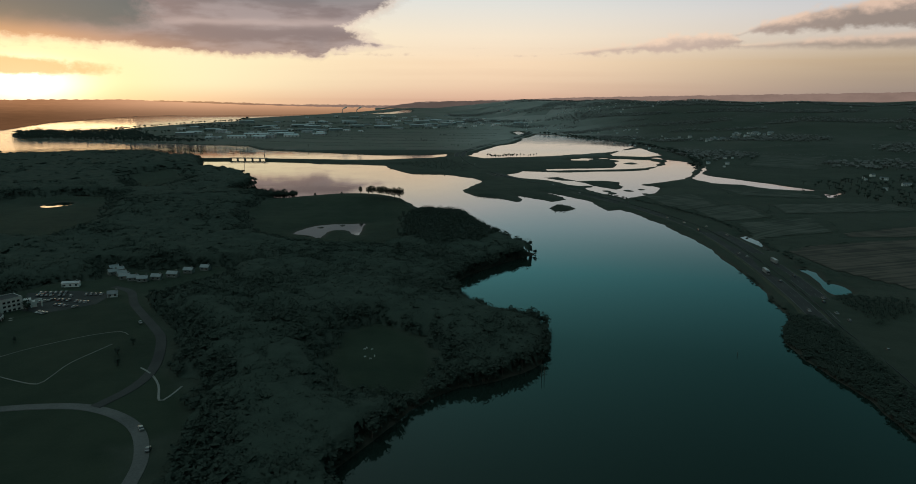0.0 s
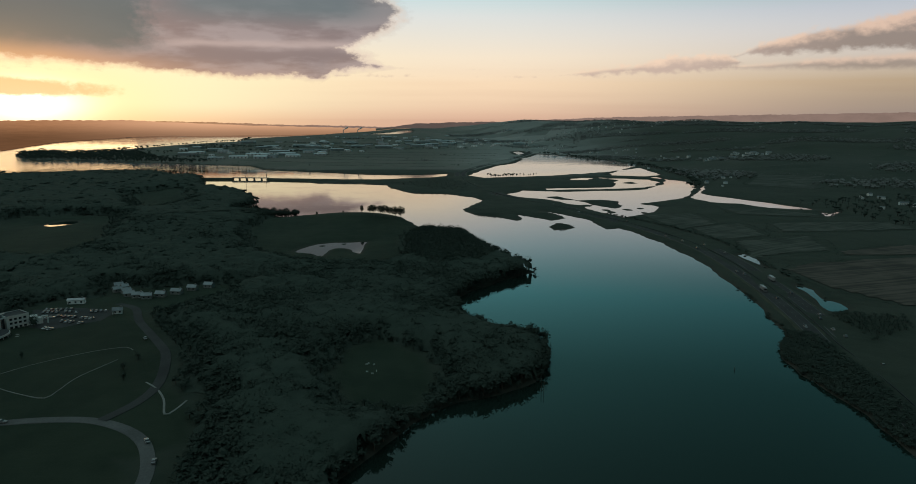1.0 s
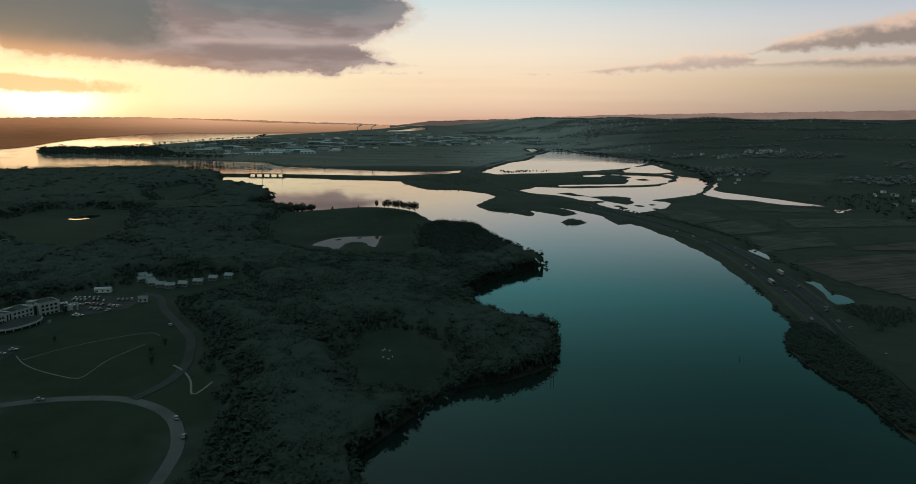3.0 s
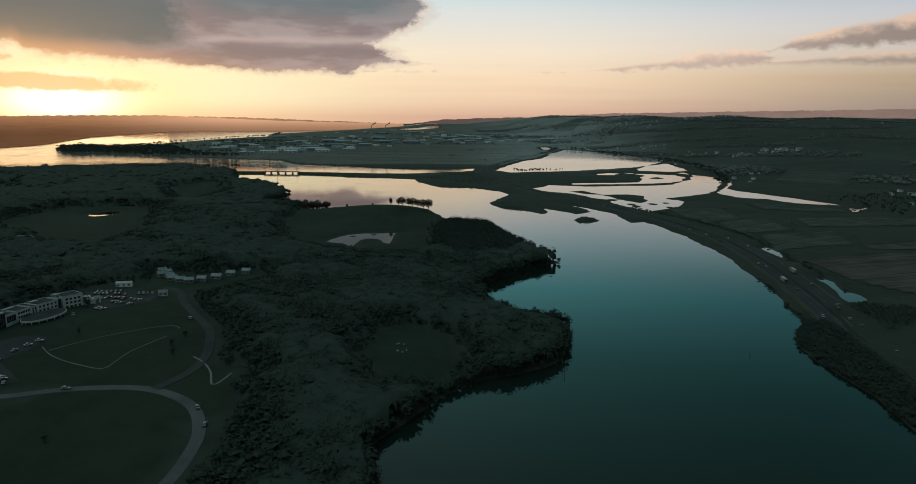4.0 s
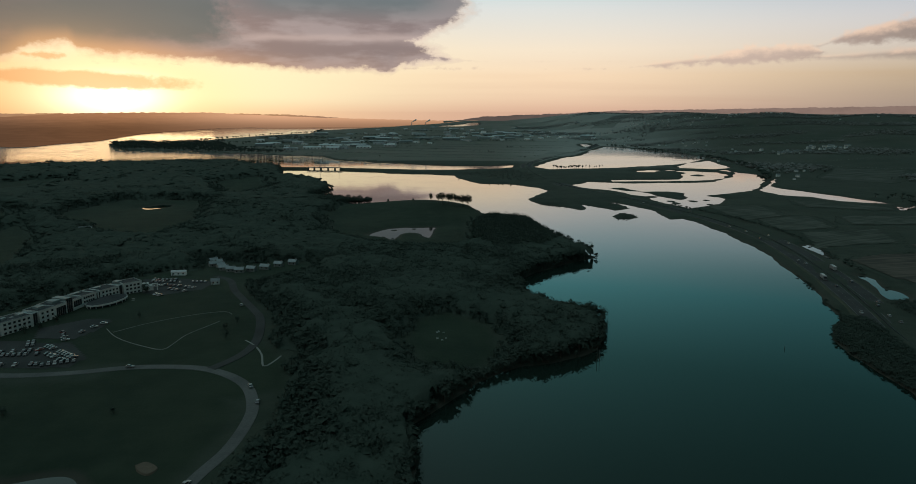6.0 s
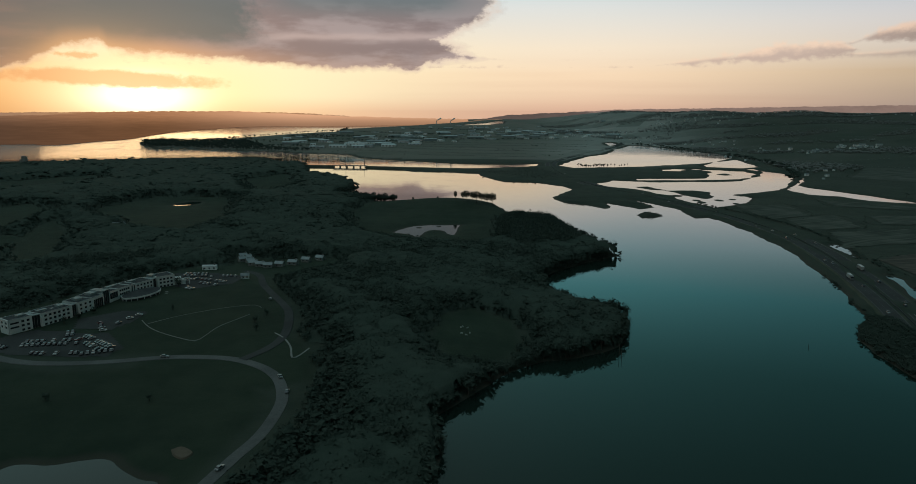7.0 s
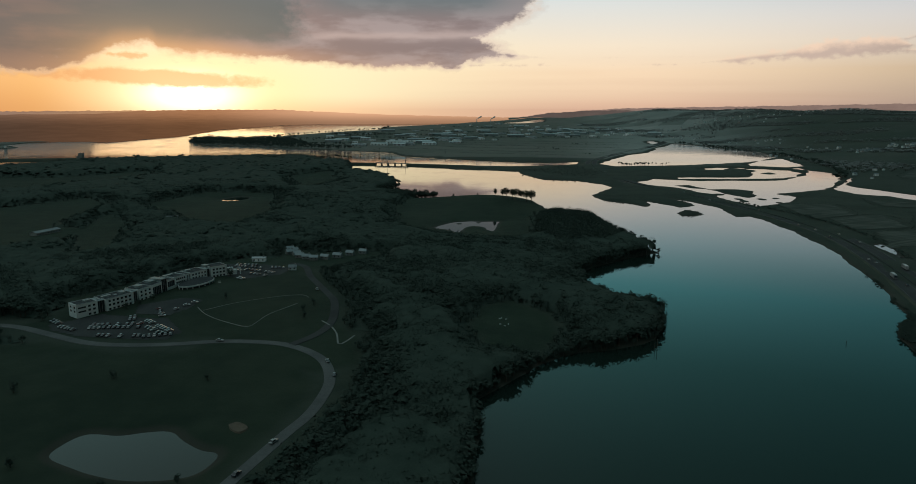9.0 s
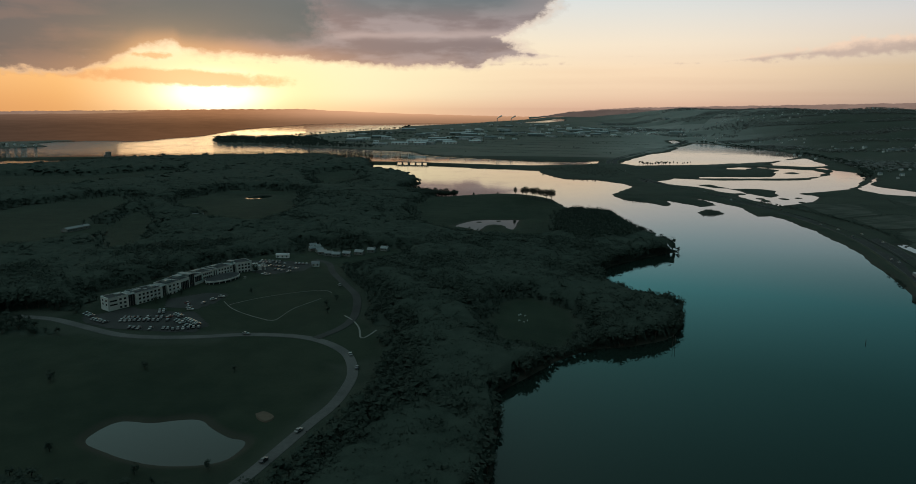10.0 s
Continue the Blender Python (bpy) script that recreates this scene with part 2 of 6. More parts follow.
def ground_material():
    m, t, b = material("grass_and_field", 0.95, 0.1)
    p = where(t)
    att = t.nodes.new("ShaderNodeAttribute")
    att.attribute_name = "use"
    sep = t.nodes.new("ShaderNodeSeparateColor")
    t.links.new(att.outputs["Color"], sep.inputs[0])
    field, shore, mown = sep.outputs
    big, mid, small = noise_node(t, p, 0.012, 4), noise_node(t, p, 0.07, 5), noise_node(t, p, 0.9, 4, 0.7)
    f = smooth_node(t, math_node(t, "ADD", math_node(t, "MULTIPLY", big, 0.55), math_node(t, "MULTIPLY", mid, 0.45)), 0.36, 0.64)
    patch = smooth_node(t, noise_node(t, p, 0.020, 7, 0.62), 0.42, 0.58)
    wild = mix_node(t, f, (0.024, 0.034, 0.025), (0.038, 0.047, 0.035))
    wild = mix_node(t, math_node(t, "MULTIPLY", patch, 0.6), wild, (0.042, 0.050, 0.039))
    lawn = mix_node(t, f, (0.016, 0.026, 0.017), (0.026, 0.037, 0.024))
    # ploughed and grazed fields, each its own tone
    vor = t.nodes.new("ShaderNodeTexVoronoi")
    vor.distance = "CHEBYCHEV"
    vor.inputs["Scale"].default_value = 0.0085
    t.links.new(p, vor.inputs["Vector"])
    tone = ramp_node(t, vor.outputs["Color"], [(0.0, (0.045, 0.058, 0.044)), (0.4, (0.085, 0.086, 0.070)), (0.7, (0.105, 0.094, 0.082)), (1.0, (0.060, 0.070, 0.055))])
    tone = mix_node(t, math_node(t, "MULTIPLY", mid, 0.5), tone, (0.05, 0.055, 0.035))
    c = mix_node(t, field, wild, tone)
    # hill pastures in small parcels, paled to paint in the haze of distance
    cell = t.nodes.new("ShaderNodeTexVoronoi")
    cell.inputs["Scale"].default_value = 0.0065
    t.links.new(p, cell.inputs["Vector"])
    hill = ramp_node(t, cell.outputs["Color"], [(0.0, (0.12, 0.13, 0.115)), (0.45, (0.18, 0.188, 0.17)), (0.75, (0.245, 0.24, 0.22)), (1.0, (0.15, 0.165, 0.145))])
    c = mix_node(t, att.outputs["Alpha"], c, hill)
    c = mix_node(t, mown, c, lawn)
    c = mix_node(t, shore, c, (0.045, 0.042, 0.034))
    c = mix_node(t, math_node(t, "MULTIPLY", small, 0.5), c, mix_node(t, 0.5, c, (0.012, 0.016, 0.010)))
    t.links.new(c, b.inputs["Base Color"])
    # sheen on the far fields only, to lighten them as haze would
    b.inputs["Sheen Roughness"].default_value = 0.5
    t.links.new(math_node(t, "MULTIPLY", smooth_node(t, field, 0.4, 1.0), 0.07), b.inputs["Sheen Weight"])
    b.inputs["Sheen Tint"].default_value = (0.92, 0.95, 0.9, 1)
    bump(t, b, math_node(t, "ADD", math_node(t, "MULTIPLY", small, 0.3), mid), 0.6, 1.0)
    return m


def water_material():
    m, t, b = material("estuary_water", 0.035, 0.5)
    b.inputs["IOR"].default_value = 1.333
    p = where(t)
    big = noise_node(t, p, 0.004, 3)
    t.links.new(mix_node(t, big, (0.007, 0.014, 0.011), (0.011, 0.020, 0.016)), b.inputs["Base Color"])
    sep = t.nodes.new("ShaderNodeSeparateXYZ")
    t.links.new(p, sep.inputs[0])
    open_water = smooth_node(t, math_node(t, "SUBTRACT", sep.outputs[1], math_node(t, "MULTIPLY", sep.outputs[0], 0.25)), 1900.0, 2500.0)
    open_water = math_node(t, "MULTIPLY", open_water, math_node(t, "SUBTRACT", 1.0, math_node(t, "MULTIPLY", smooth_node(t, sep.outputs[1], 2500.0, 3000.0), 0.8)))
    n1, n2 = noise_node(t, p, 0.35, 3), noise_node(t, p, 0.02, 2)
    calm = math_node(t, "ADD", 0.02, math_node(t, "MULTIPLY", smooth_node(t, n2, 0.45, 0.7), 0.05))
    t.links.new(math_node(t, "ADD", calm, math_node(t, "MULTIPLY", open_water, 0.16)), b.inputs["Roughness"])
    bump(t, b, n1, 0.03, 0.3)
    # regional tilt of the water's normals, tuned for brighter reflections from the camera
    normal_tilt = math_node(t, "MULTIPLY", smooth_node(t, sep.outputs[1], 500.0, 1300.0), math_node(t, "SUBTRACT", 1.0, smooth_node(t, sep.outputs[1], 2000.0, 2600.0)))
    normal_tilt = math_node(t, "MULTIPLY", normal_tilt, math_node(t, "SUBTRACT", 1.0, smooth_node(t, sep.outputs[0], 0.0, 180.0)))
    lagoon = math_node(t, "MULTIPLY", smooth_node(t, sep.outputs[0], 40.0, 200.0), smooth_node(t, sep.outputs[1], 1600.0, 1950.0))
    normal_tilt = math_node(t, "SUBTRACT", normal_tilt, math_node(t, "MULTIPLY", lagoon, 0.6))
    level = combine_node(t, 0.0, math_node(t, "SUBTRACT", math_node(t, "MULTIPLY", normal_tilt, 0.025), math_node(t, "MULTIPLY", smooth_node(t, sep.outputs[1], 2450.0, 2800.0), 0.0105)), 1.0)          # nearly level, tilted by region to pick the sky that is mirrored
    t.links.new(level, b.inputs["Normal"].links[0].from_node.inputs["Normal"])
    return m


def foliage(name, dark, light, coarse, fine):
    """Finely scattered foliage; shading normals are turned mostly upwards to light crowns evenly."""
    m = two_scale(name, dark, light, coarse, fine, 0.95, 0.05, 0.0)
    t = m.node_tree
    b = t.nodes["Principled BSDF"]
    geo = t.nodes.new("ShaderNodeNewGeometry")
    v = t.nodes.new("ShaderNodeVectorMath")
    v.operation = "MULTIPLY_ADD"
    v.inputs[1].default_value, v.inputs[2].default_value = (0.25, 0.25, 0.25), (0.0, 0.0, 0.75)
    t.links.new(geo.outputs["Normal"], v.inputs[0])
    u = t.nodes.new("ShaderNodeVectorMath")
    u.operation = "NORMALIZE"
    t.links.new(v.outputs[0], u.inputs[0])
    t.links.new(u.outputs[0], b.inputs["Normal"])
    thin = t.nodes.new("ShaderNodeBsdfTranslucent")          # light that sifts down through the twigs
    t.links.new(b.inputs["Base Color"].links[0].from_socket, thin.inputs["Color"])
    t.links.new(u.outputs[0], thin.inputs["Normal"])
    both = t.nodes.new("ShaderNodeMixShader")
    both.inputs[0].default_value = 0.12
    t.links.new(b.outputs[0], both.inputs[1])
    t.links.new(thin.outputs[0], both.inputs[2])
    t.links.new(both.outputs[0], next(n for n in t.nodes if n.type == "OUTPUT_MATERIAL").inputs["Surface"])
    return m


def furrowed(name, dark, light, angle):
    """A worked field: long uneven furrows over stains."""
    m, t, b = material(name, 0.95, 0.1)
    p = where(t)
    sep = t.nodes.new("ShaderNodeSeparateXYZ")
    t.links.new(p, sep.inputs[0])
    c, q = math.cos(angle), math.sin(angle)
    u = math_node(t, "ADD", math_node(t, "MULTIPLY", sep.outputs[0], c), math_node(t, "MULTIPLY", sep.outputs[1], q))
    v = math_node(t, "SUBTRACT", math_node(t, "MULTIPLY", sep.outputs[1], c), math_node(t, "MULTIPLY", sep.outputs[0], q))
    rows = noise_node(t, combine_node(t, math_node(t, "MULTIPLY", u, 0.012), math_node(t, "MULTIPLY", v, 0.22), 0.0), 1.0, 4, 0.6)
    stain = noise_node(t, p, 0.03, 4)
    f = smooth_node(t, math_node(t, "ADD", math_node(t, "MULTIPLY", rows, 0.6), math_node(t, "MULTIPLY", stain, 0.4)), 0.38, 0.62)
    t.links.new(mix_node(t, f, dark, light), b.inputs["Base Color"])
    bump(t, b, rows, 0.4, 0.4)
    return m


MAT = {
    "ground": ground_material(),
    "water": water_material(),
    "asphalt": two_scale("asphalt", (0.032, 0.033, 0.033), (0.052, 0.052, 0.051), 0.05, 1.2, 0.95, 0.08),
    "pale_road": two_scale("worn_tarmac", (0.068, 0.068, 0.067), (0.112, 0.110, 0.106), 0.06, 1.0, 0.95, 0.1),
    "verge": two_scale("verge_grass", (0.026, 0.031, 0.020), (0.050, 0.052, 0.034), 0.04, 0.5, 0.95),
    "stone": two_scale("embankment_stone", (0.10, 0.10, 0.095), (0.22, 0.21, 0.19), 0.05, 0.6, 0.9),
    "paint": two_scale("pale_paint", (0.50, 0.50, 0.485), (0.64, 0.64, 0.62), 0.1, 2.0, 0.6),
    "worn_paint": two_scale("worn_road_paint", (0.10, 0.10, 0.098), (0.20, 0.20, 0.19), 0.2, 3.0, 0.7),
    "gravel": two_scale("pale_gravel", (0.13, 0.128, 0.118), (0.20, 0.195, 0.18), 0.2, 3.0, 0.95),
    "render": two_scale("pale_render", (0.33, 0.345, 0.335), (0.43, 0.445, 0.43), 0.08, 1.2, 0.8),
    "roof": two_scale("grey_roof", (0.030, 0.033, 0.035), (0.055, 0.058, 0.06), 0.1, 1.5, 0.95, 0.08),
    "slate": two_scale("slate_roof", (0.085, 0.10, 0.105), (0.14, 0.16, 0.165), 0.2, 1.5, 0.55, 0.5),
    "pale_slate": two_scale("pale_slate_roof", (0.12, 0.145, 0.15), (0.18, 0.21, 0.215), 0.2, 1.5, 0.5, 0.5),
    "pasture": furrowed("winter_pasture", (0.030, 0.037, 0.029), (0.074, 0.078, 0.064), 0.5),
    "stubble": furrowed("ploughed_stubble", (0.036, 0.034, 0.028), (0.092, 0.076, 0.062), 0.25),
    "bark": two_scale("bark", (0.035, 0.028, 0.022), (0.075, 0.062, 0.05), 0.3, 4.0, 0.95),
    "leaf": foliage("winter_foliage", (0.031, 0.044, 0.035), (0.048, 0.062, 0.050), 0.08, 1.1),
    # lighter leaf colour for the far woods, with distance haze painted in
    "hazed_leaf": foliage("haze_paled_foliage", (0.14, 0.144, 0.136), (0.22, 0.218, 0.205), 0.01, 0.2),
    "pine": foliage("pine_foliage", (0.026, 0.036, 0.024), (0.048, 0.060, 0.038), 0.2, 1.5),
    "sand": two_scale("bunker_sand", (0.075, 0.055, 0.04), (0.105, 0.08, 0.058), 0.3, 3.0, 0.95),
    "metal_roof": two_scale("metal_roof", (0.24, 0.255, 0.26), (0.36, 0.375, 0.38), 0.02, 0.3, 0.45, 0.5),
    "car_white": two_scale("white_car_paint", (0.19, 0.19, 0.187), (0.24, 0.24, 0.236), 0.3, 3.0, 0.3, 0.5, 0.0),
    "car_silver": two_scale("silver_car_paint", (0.09, 0.095, 0.10), (0.13, 0.135, 0.14), 0.3, 3.0, 0.3, 0.6, 0.0),
    "car_dark": two_scale("dark_car_paint", (0.025, 0.028, 0.034), (0.04, 0.042, 0.05), 0.3, 3.0, 0.25, 0.6, 0.0),
    "car_red": two_scale("red_car_paint", (0.09, 0.012, 0.011), (0.13, 0.018, 0.016), 0.3, 3.0, 0.3, 0.5, 0.0),
    "rubber": two_scale("tyre_rubber", (0.015, 0.015, 0.015), (0.03, 0.03, 0.03), 1.0, 9.0, 0.9),
    "cladding": two_scale("grey_green_cladding", (0.10, 0.13, 0.13), (0.16, 0.19, 0.19), 0.15, 2.0, 0.6, 0.4),
    "steel": two_scale("weathered_steel", (0.10, 0.10, 0.10), (0.20, 0.19, 0.18), 0.3, 3.0, 0.55, 0.5),
    "dark_glass": two_scale("window_glass", (0.010, 0.013, 0.015), (0.022, 0.027, 0.03), 0.3, 2.0, 0.08, 0.6),
}

# ---- the plan: shores, waters, roads and clearings, in metres ----
SHORE_NEAR = [(-23, 192), (-24, 218), (-24, 244)]
SHORE_SOUTH = [(-30, 271), (-23, 283), (-12, 300), (0, 321), (10, 335), (23, 345), (41, 352), (57, 361), (68, 374), (77, 403), (78, 418), (76, 435),
    (63, 443), (49, 453), (36, 478), (29, 536), (42, 559), (69, 594), (93, 619), (110, 633), (101, 659), (97, 667), (87, 695), (73, 765), (62, 828),
    (35, 848), (14, 874), (-5, 952), (-42, 1004), (-91, 1012), (-132, 1007), (-177, 988), (-214, 1016), (-247, 1036), (-264, 1036), (-265, 1111), (-256,
    1180), (-279, 1223), (-303, 1293), (-341, 1339), (-408, 1384), (-458, 1563), (-497, 1655)]
SHORE_ROAD = [(-245, 1592), (-235, 1548), (-115, 1519), (-63, 1491), (-46, 1415), (-12, 1325), (54, 1313), (103, 1244), (117, 1198), (82, 1103), (74,
    1082), (86, 1015), (116, 996), (140, 955), (148, 966), (151, 1013), (170, 989), (188, 954), (216, 976), (207, 1025), (190, 1065), (221, 1012),
    (241, 969), (242, 925), (245, 880), (262, 884), (271, 865), (276, 813), (280, 749), (282, 697), (277, 636), (267, 569), (261, 526), (250, 479),
    (244, 448), (227, 423), (216, 400), (211, 374), (213, 349), (213, 321), (209, 291)]
ISLET = [(172, 902), (192, 932), (204, 916), (209, 896), (192, 877), (176, 873)]
STRIP = [(-636, 2082), (-600, 2083), (-526, 2058), (-470, 2034), (-420, 1940), (-331, 1897), (-232, 1856), (-168, 1816), (-76, 1778), (-17, 1778),
    (88, 1797), (72, 1705), (-15, 1654), (-96, 1622), (-205, 1638), (-342, 1655), (-501, 1671)]
LAGOON = [(132, 1741), (181, 1901), (244, 2094), (313, 2207), (393, 2474), (495, 2815), (573, 2725), (616, 2518), (683, 2374), (694, 2214), (679,
    2100), (541, 1882), (440, 1798), (318, 1723), (271, 1705), (167, 1670)]
LAGOON_E = [(510, 1799), (564, 1904), (660, 2022), (647, 1904), (635, 1760), (571, 1705), (501, 1741)]
MARSH = [(167, 1291), (217, 1366), (282, 1342), (354, 1353), (455, 1374), (538, 1487), (588, 1604), (595, 1687), (574, 1670), (616, 1573), (626,
    1528), (589, 1434), (507, 1266), (463, 1210), (393, 1159), (391, 1096), (362, 1041), (312, 997), (302, 979), (287, 1029), (271, 1077), (274,
    1122), (252, 1154), (234, 1214), (197, 1242)]
MARSH_ISLE = [(234, 1251), (259, 1260), (279, 1204), (253, 1205)]
MARSH_ISLE2 = [(277, 1195), (325, 1203), (349, 1185), (333, 1105), (316, 1083), (298, 1121)]
LOOP = [(434, 1687), (475, 1653), (550, 1620), (551, 1543), (508, 1460), (470, 1422), (388, 1393), (260, 1376), (265, 1406), (411, 1429), (435, 1487),
    (451, 1558), (475, 1604)]
LOOP_ISLE = [(462, 1536), (489, 1558), (498, 1522), (471, 1501)]
POOL = [(366, 1637), (401, 1670), (427, 1653), (399, 1605), (365, 1605)]
SLOB = [(499, 1237), (539, 1307), (616, 1459), (623, 1459), (546, 1306), (550, 1275), (573, 1217), (593, 1172), (613, 1115), (632, 1062), (591, 1074),
    (568, 1085), (547, 1140), (507, 1165)]
SLOB_E = [(624, 1041), (622, 1015), (649, 1034), (615, 989), (602, 990)]
DITCH_A = [(334, 707), (346, 710), (342, 677), (330, 634), (330, 653), (333, 689)]
DITCH_B = [(321, 583), (328, 564), (325, 547), (316, 524), (324, 522), (323, 499), (303, 492), (304, 504), (316, 540)]
POND = [(-129, 733), (-115, 769), (-99, 794), (-73, 793), (-51, 800), (-57, 774), (-54, 731), (-61, 731), (-69, 757), (-88, 761), (-91, 735), (-94,
    708), (-109, 733)]
TEE_POND = [(-480, 928), (-470, 972), (-446, 966), (-444, 940), (-456, 918)]
ROAD_POND = [(426, 3017), (463, 3075), (458, 2912), (411, 2764)]
HARBOUR_N = [(-2740, 1515), (-2354, 1835), (-2046, 2046), (-1825, 1953), (-1746, 2077), (-1934, 2233), (-1945, 2366), (-1913, 2524), (-1725, 2516),
    (-1742, 2794), (-1763, 3133), (-2008, 3920), (-2117, 4569), (-2069, 5752), (-1686, 5879), (-1139, 6318), (-805, 6713)]
LITTLE = [(-788, 6575), (-1171, 5019), (-1082, 4303), (-1158, 4158), (-1233, 3803), (-1268, 3508), (-1298, 3104), (-1347, 2830), (-1562, 3037),
    (-1551, 2841), (-1428, 2587), (-1248, 2348), (-1096, 2341), (-1003, 2283), (-851, 2223), (-709, 2168), (-616, 2123), (-492, 2088), (-414, 1937)]
FAR_RIVER = [(-422, 6600), (-388, 7308), (-250, 8000), (-170, 8707), (-112, 9602), (-20, 9000), (-44, 7614), (-150, 7000), (-274, 6646)]
GOLF_POND = [(-191, 197), (-192, 206), (-189, 216), (-182, 218), (-173, 217), (-165, 221), (-153, 225), (-144, 216), (-133, 210), (-126, 210), (-123,
    205), (-124, 197), (-127, 191), (-135, 187), (-152, 184), (-164, 187), (-180, 192)]
ISLAND_W = [(-546, 1658), (-662, 1809), (-757, 1789), (-1032, 1662), (-1124, 1621), (-1146, 1534), (-1139, 1460), (-1187, 1349), (-1239, 1307), (-1430,
    1210), (-1768, 1039)]
ROAD = [(-112, 172), (-110, 181), (-107, 200), (-103, 222), (-99, 240), (-99, 261), (-102, 279), (-111, 299), (-124, 312), (-141, 320), (-159, 321),
    (-179, 318), (-203, 309), (-228, 304), (-251, 305), (-281, 315), (-307, 324), (-334, 327)]
DRIVE = [(-137, 320), (-129, 338), (-127, 356), (-131, 379), (-139, 405), (-147, 420), (-163, 445), (-179, 471), (-194, 503), (-211, 517)]
PATH = [(-134, 363), (-126, 355), (-118, 342), (-112, 326), (-109, 330), (-107, 341)]
FIELD_WALL = [(-220, 373), (-210, 362), (-199, 354), (-185, 347), (-173, 343), (-171, 351), (-170, 367), (-165, 383), (-161, 395)]
FIELD_N = [(-213, 367), (-202, 384), (-188, 400), (-176, 411), (-165, 416), (-159, 411)]
HIGHWAY = [(229, 290), (241, 328), (250, 367), (259, 413), (273, 467), (287, 532), (297, 589), (308, 669), (312, 747), (305, 817), (293, 885), (274,
    954), (251, 1028), (223, 1107), (188, 1180), (151, 1293), (122, 1468), (112, 1630), (118, 1791), (165, 1988), (264, 2265), (357, 2512), (469,
    2871), (555, 3279), (593, 3730)]
CAUSEWAY = [(-511, 1639), (-418, 1639), (-337, 1631), (-199, 1591), (-93, 1575), (-15, 1590), (74, 1656)]
WEST_RAIL = [(-2016, 1300), (-1694, 1445), (-1465, 1557), (-1335, 1607), (-1231, 1652), (-1140, 1672)]
OPEN_FAIR = [(-419, 297), (-295, 295), (-272, 304), (-245, 297), (-222, 294), (-173, 306), (-145, 306), (-121, 295), (-108, 274), (-106, 252), (-108,
    228), (-113, 199), (-115, 177), (-133, 168), (-173, 162), (-264, 166)]
OPEN_HOTEL = [(-311, 324), (-297, 342), (-316, 382), (-293, 436), (-263, 514), (-254, 530), (-212, 548), (-188, 504), (-157, 447), (-136, 403), (-123,
    359), (-110, 346), (-111, 325), (-132, 325), (-165, 327), (-219, 313), (-263, 311)]
OPEN_HEAD = [(-185, 990), (-122, 1012), (-49, 1012), (6, 965), (18, 890), (-12, 840), (-18, 793), (-14, 693), (-38, 660), (-83, 667), (-118, 685), (-165, 745), (-198, 861)]
OPEN_GLADE = [(-41, 413), (-21, 435), (7, 402), (11, 358), (-5, 330), (-30, 338), (-42, 367)]
OPEN_W1 = [(-711, 644), (-716, 792), (-668, 898), (-602, 844), (-546, 653), (-503, 540), (-545, 480)]
OPEN_W2 = [(-501, 642), (-543, 769), (-474, 687), (-407, 554), (-411, 524)]
OPEN_W3 = [(-546, 854), (-531, 1001), (-442, 978), (-435, 844), (-477, 781)]
OPEN_W4 = [(-490, 1259), (-441, 1333), (-378, 1169), (-398, 1069)]
OPEN_W5 = [(-1087, 1141), (-923, 1174), (-829, 1325), (-758, 1206), (-835, 985), (-896, 931)]

OPEN_LODGE = [(-242, 580), (-222, 528), (-200, 495), (-176, 495), (-150, 530), (-146, 580), (-185, 575), (-205, 566)]
OPEN_VERGE = [(-190, 298), (-112, 284), (-92, 300), (-100, 330), (-112, 345), (-180, 340)]
OPEN_TEE = [(-490, 840), (-430, 730), (-352, 700), (-350, 800), (-422, 1000), (-496, 1010)]


def rounded(outline):
    """The outline with its corners cut twice."""
    for k in range(2):
        outline = [(a[0] * u + b[0] * (1 - u), a[1] * u + b[1] * (1 - u)) for a, b in zip(outline, outline[1:] + outline[:1]) for u in (0.75, 0.25)]
    return outline


POND, GOLF_POND, TEE_POND, DITCH_A, DITCH_B = (rounded(q) for q in (POND, GOLF_POND, TEE_POND, DITCH_A, DITCH_B))
OPEN_BARN = [(-560, 590), (-500, 560), (-480, 590), (-500, 660), (-555, 665)]
GAP = [(-425, 1585), (-335, 1585), (-335, 1680), (-425, 1680)]
ESTUARY = [(-60, -900), (-44, 60)] + SHORE_NEAR + SHORE_SOUTH + SHORE_ROAD + [(195, 200), (180, 60), (160, -900)]
HARBOUR = HARBOUR_N + LITTLE + STRIP[4:] + ISLAND_W + [(-2600, 800)]
WATERS = [ESTUARY, HARBOUR, GAP, LAGOON, LAGOON_E, MARSH, LOOP, POOL, SLOB, SLOB_E, DITCH_A, DITCH_B, POND, TEE_POND, ROAD_POND, FAR_RIVER, GOLF_POND]
MUD = [(335, 1165, 9, 5), (332, 1072, 7, 4), (296, 1040, 8, 5), (345, 1030, 6, 4), (334, 1122, 6, 3), (387, 1143, 8, 5), (402, 1130, 9, 4), (392, 1078, 7, 5), (295, 1066, 7, 3), (356, 1086, 9, 4), (280, 1124, 8, 4), (247, 1140, 8, 4), (-100, 772, 5, 2), (-78, 782, 4, 2), (-66, 772, 4, 1)]
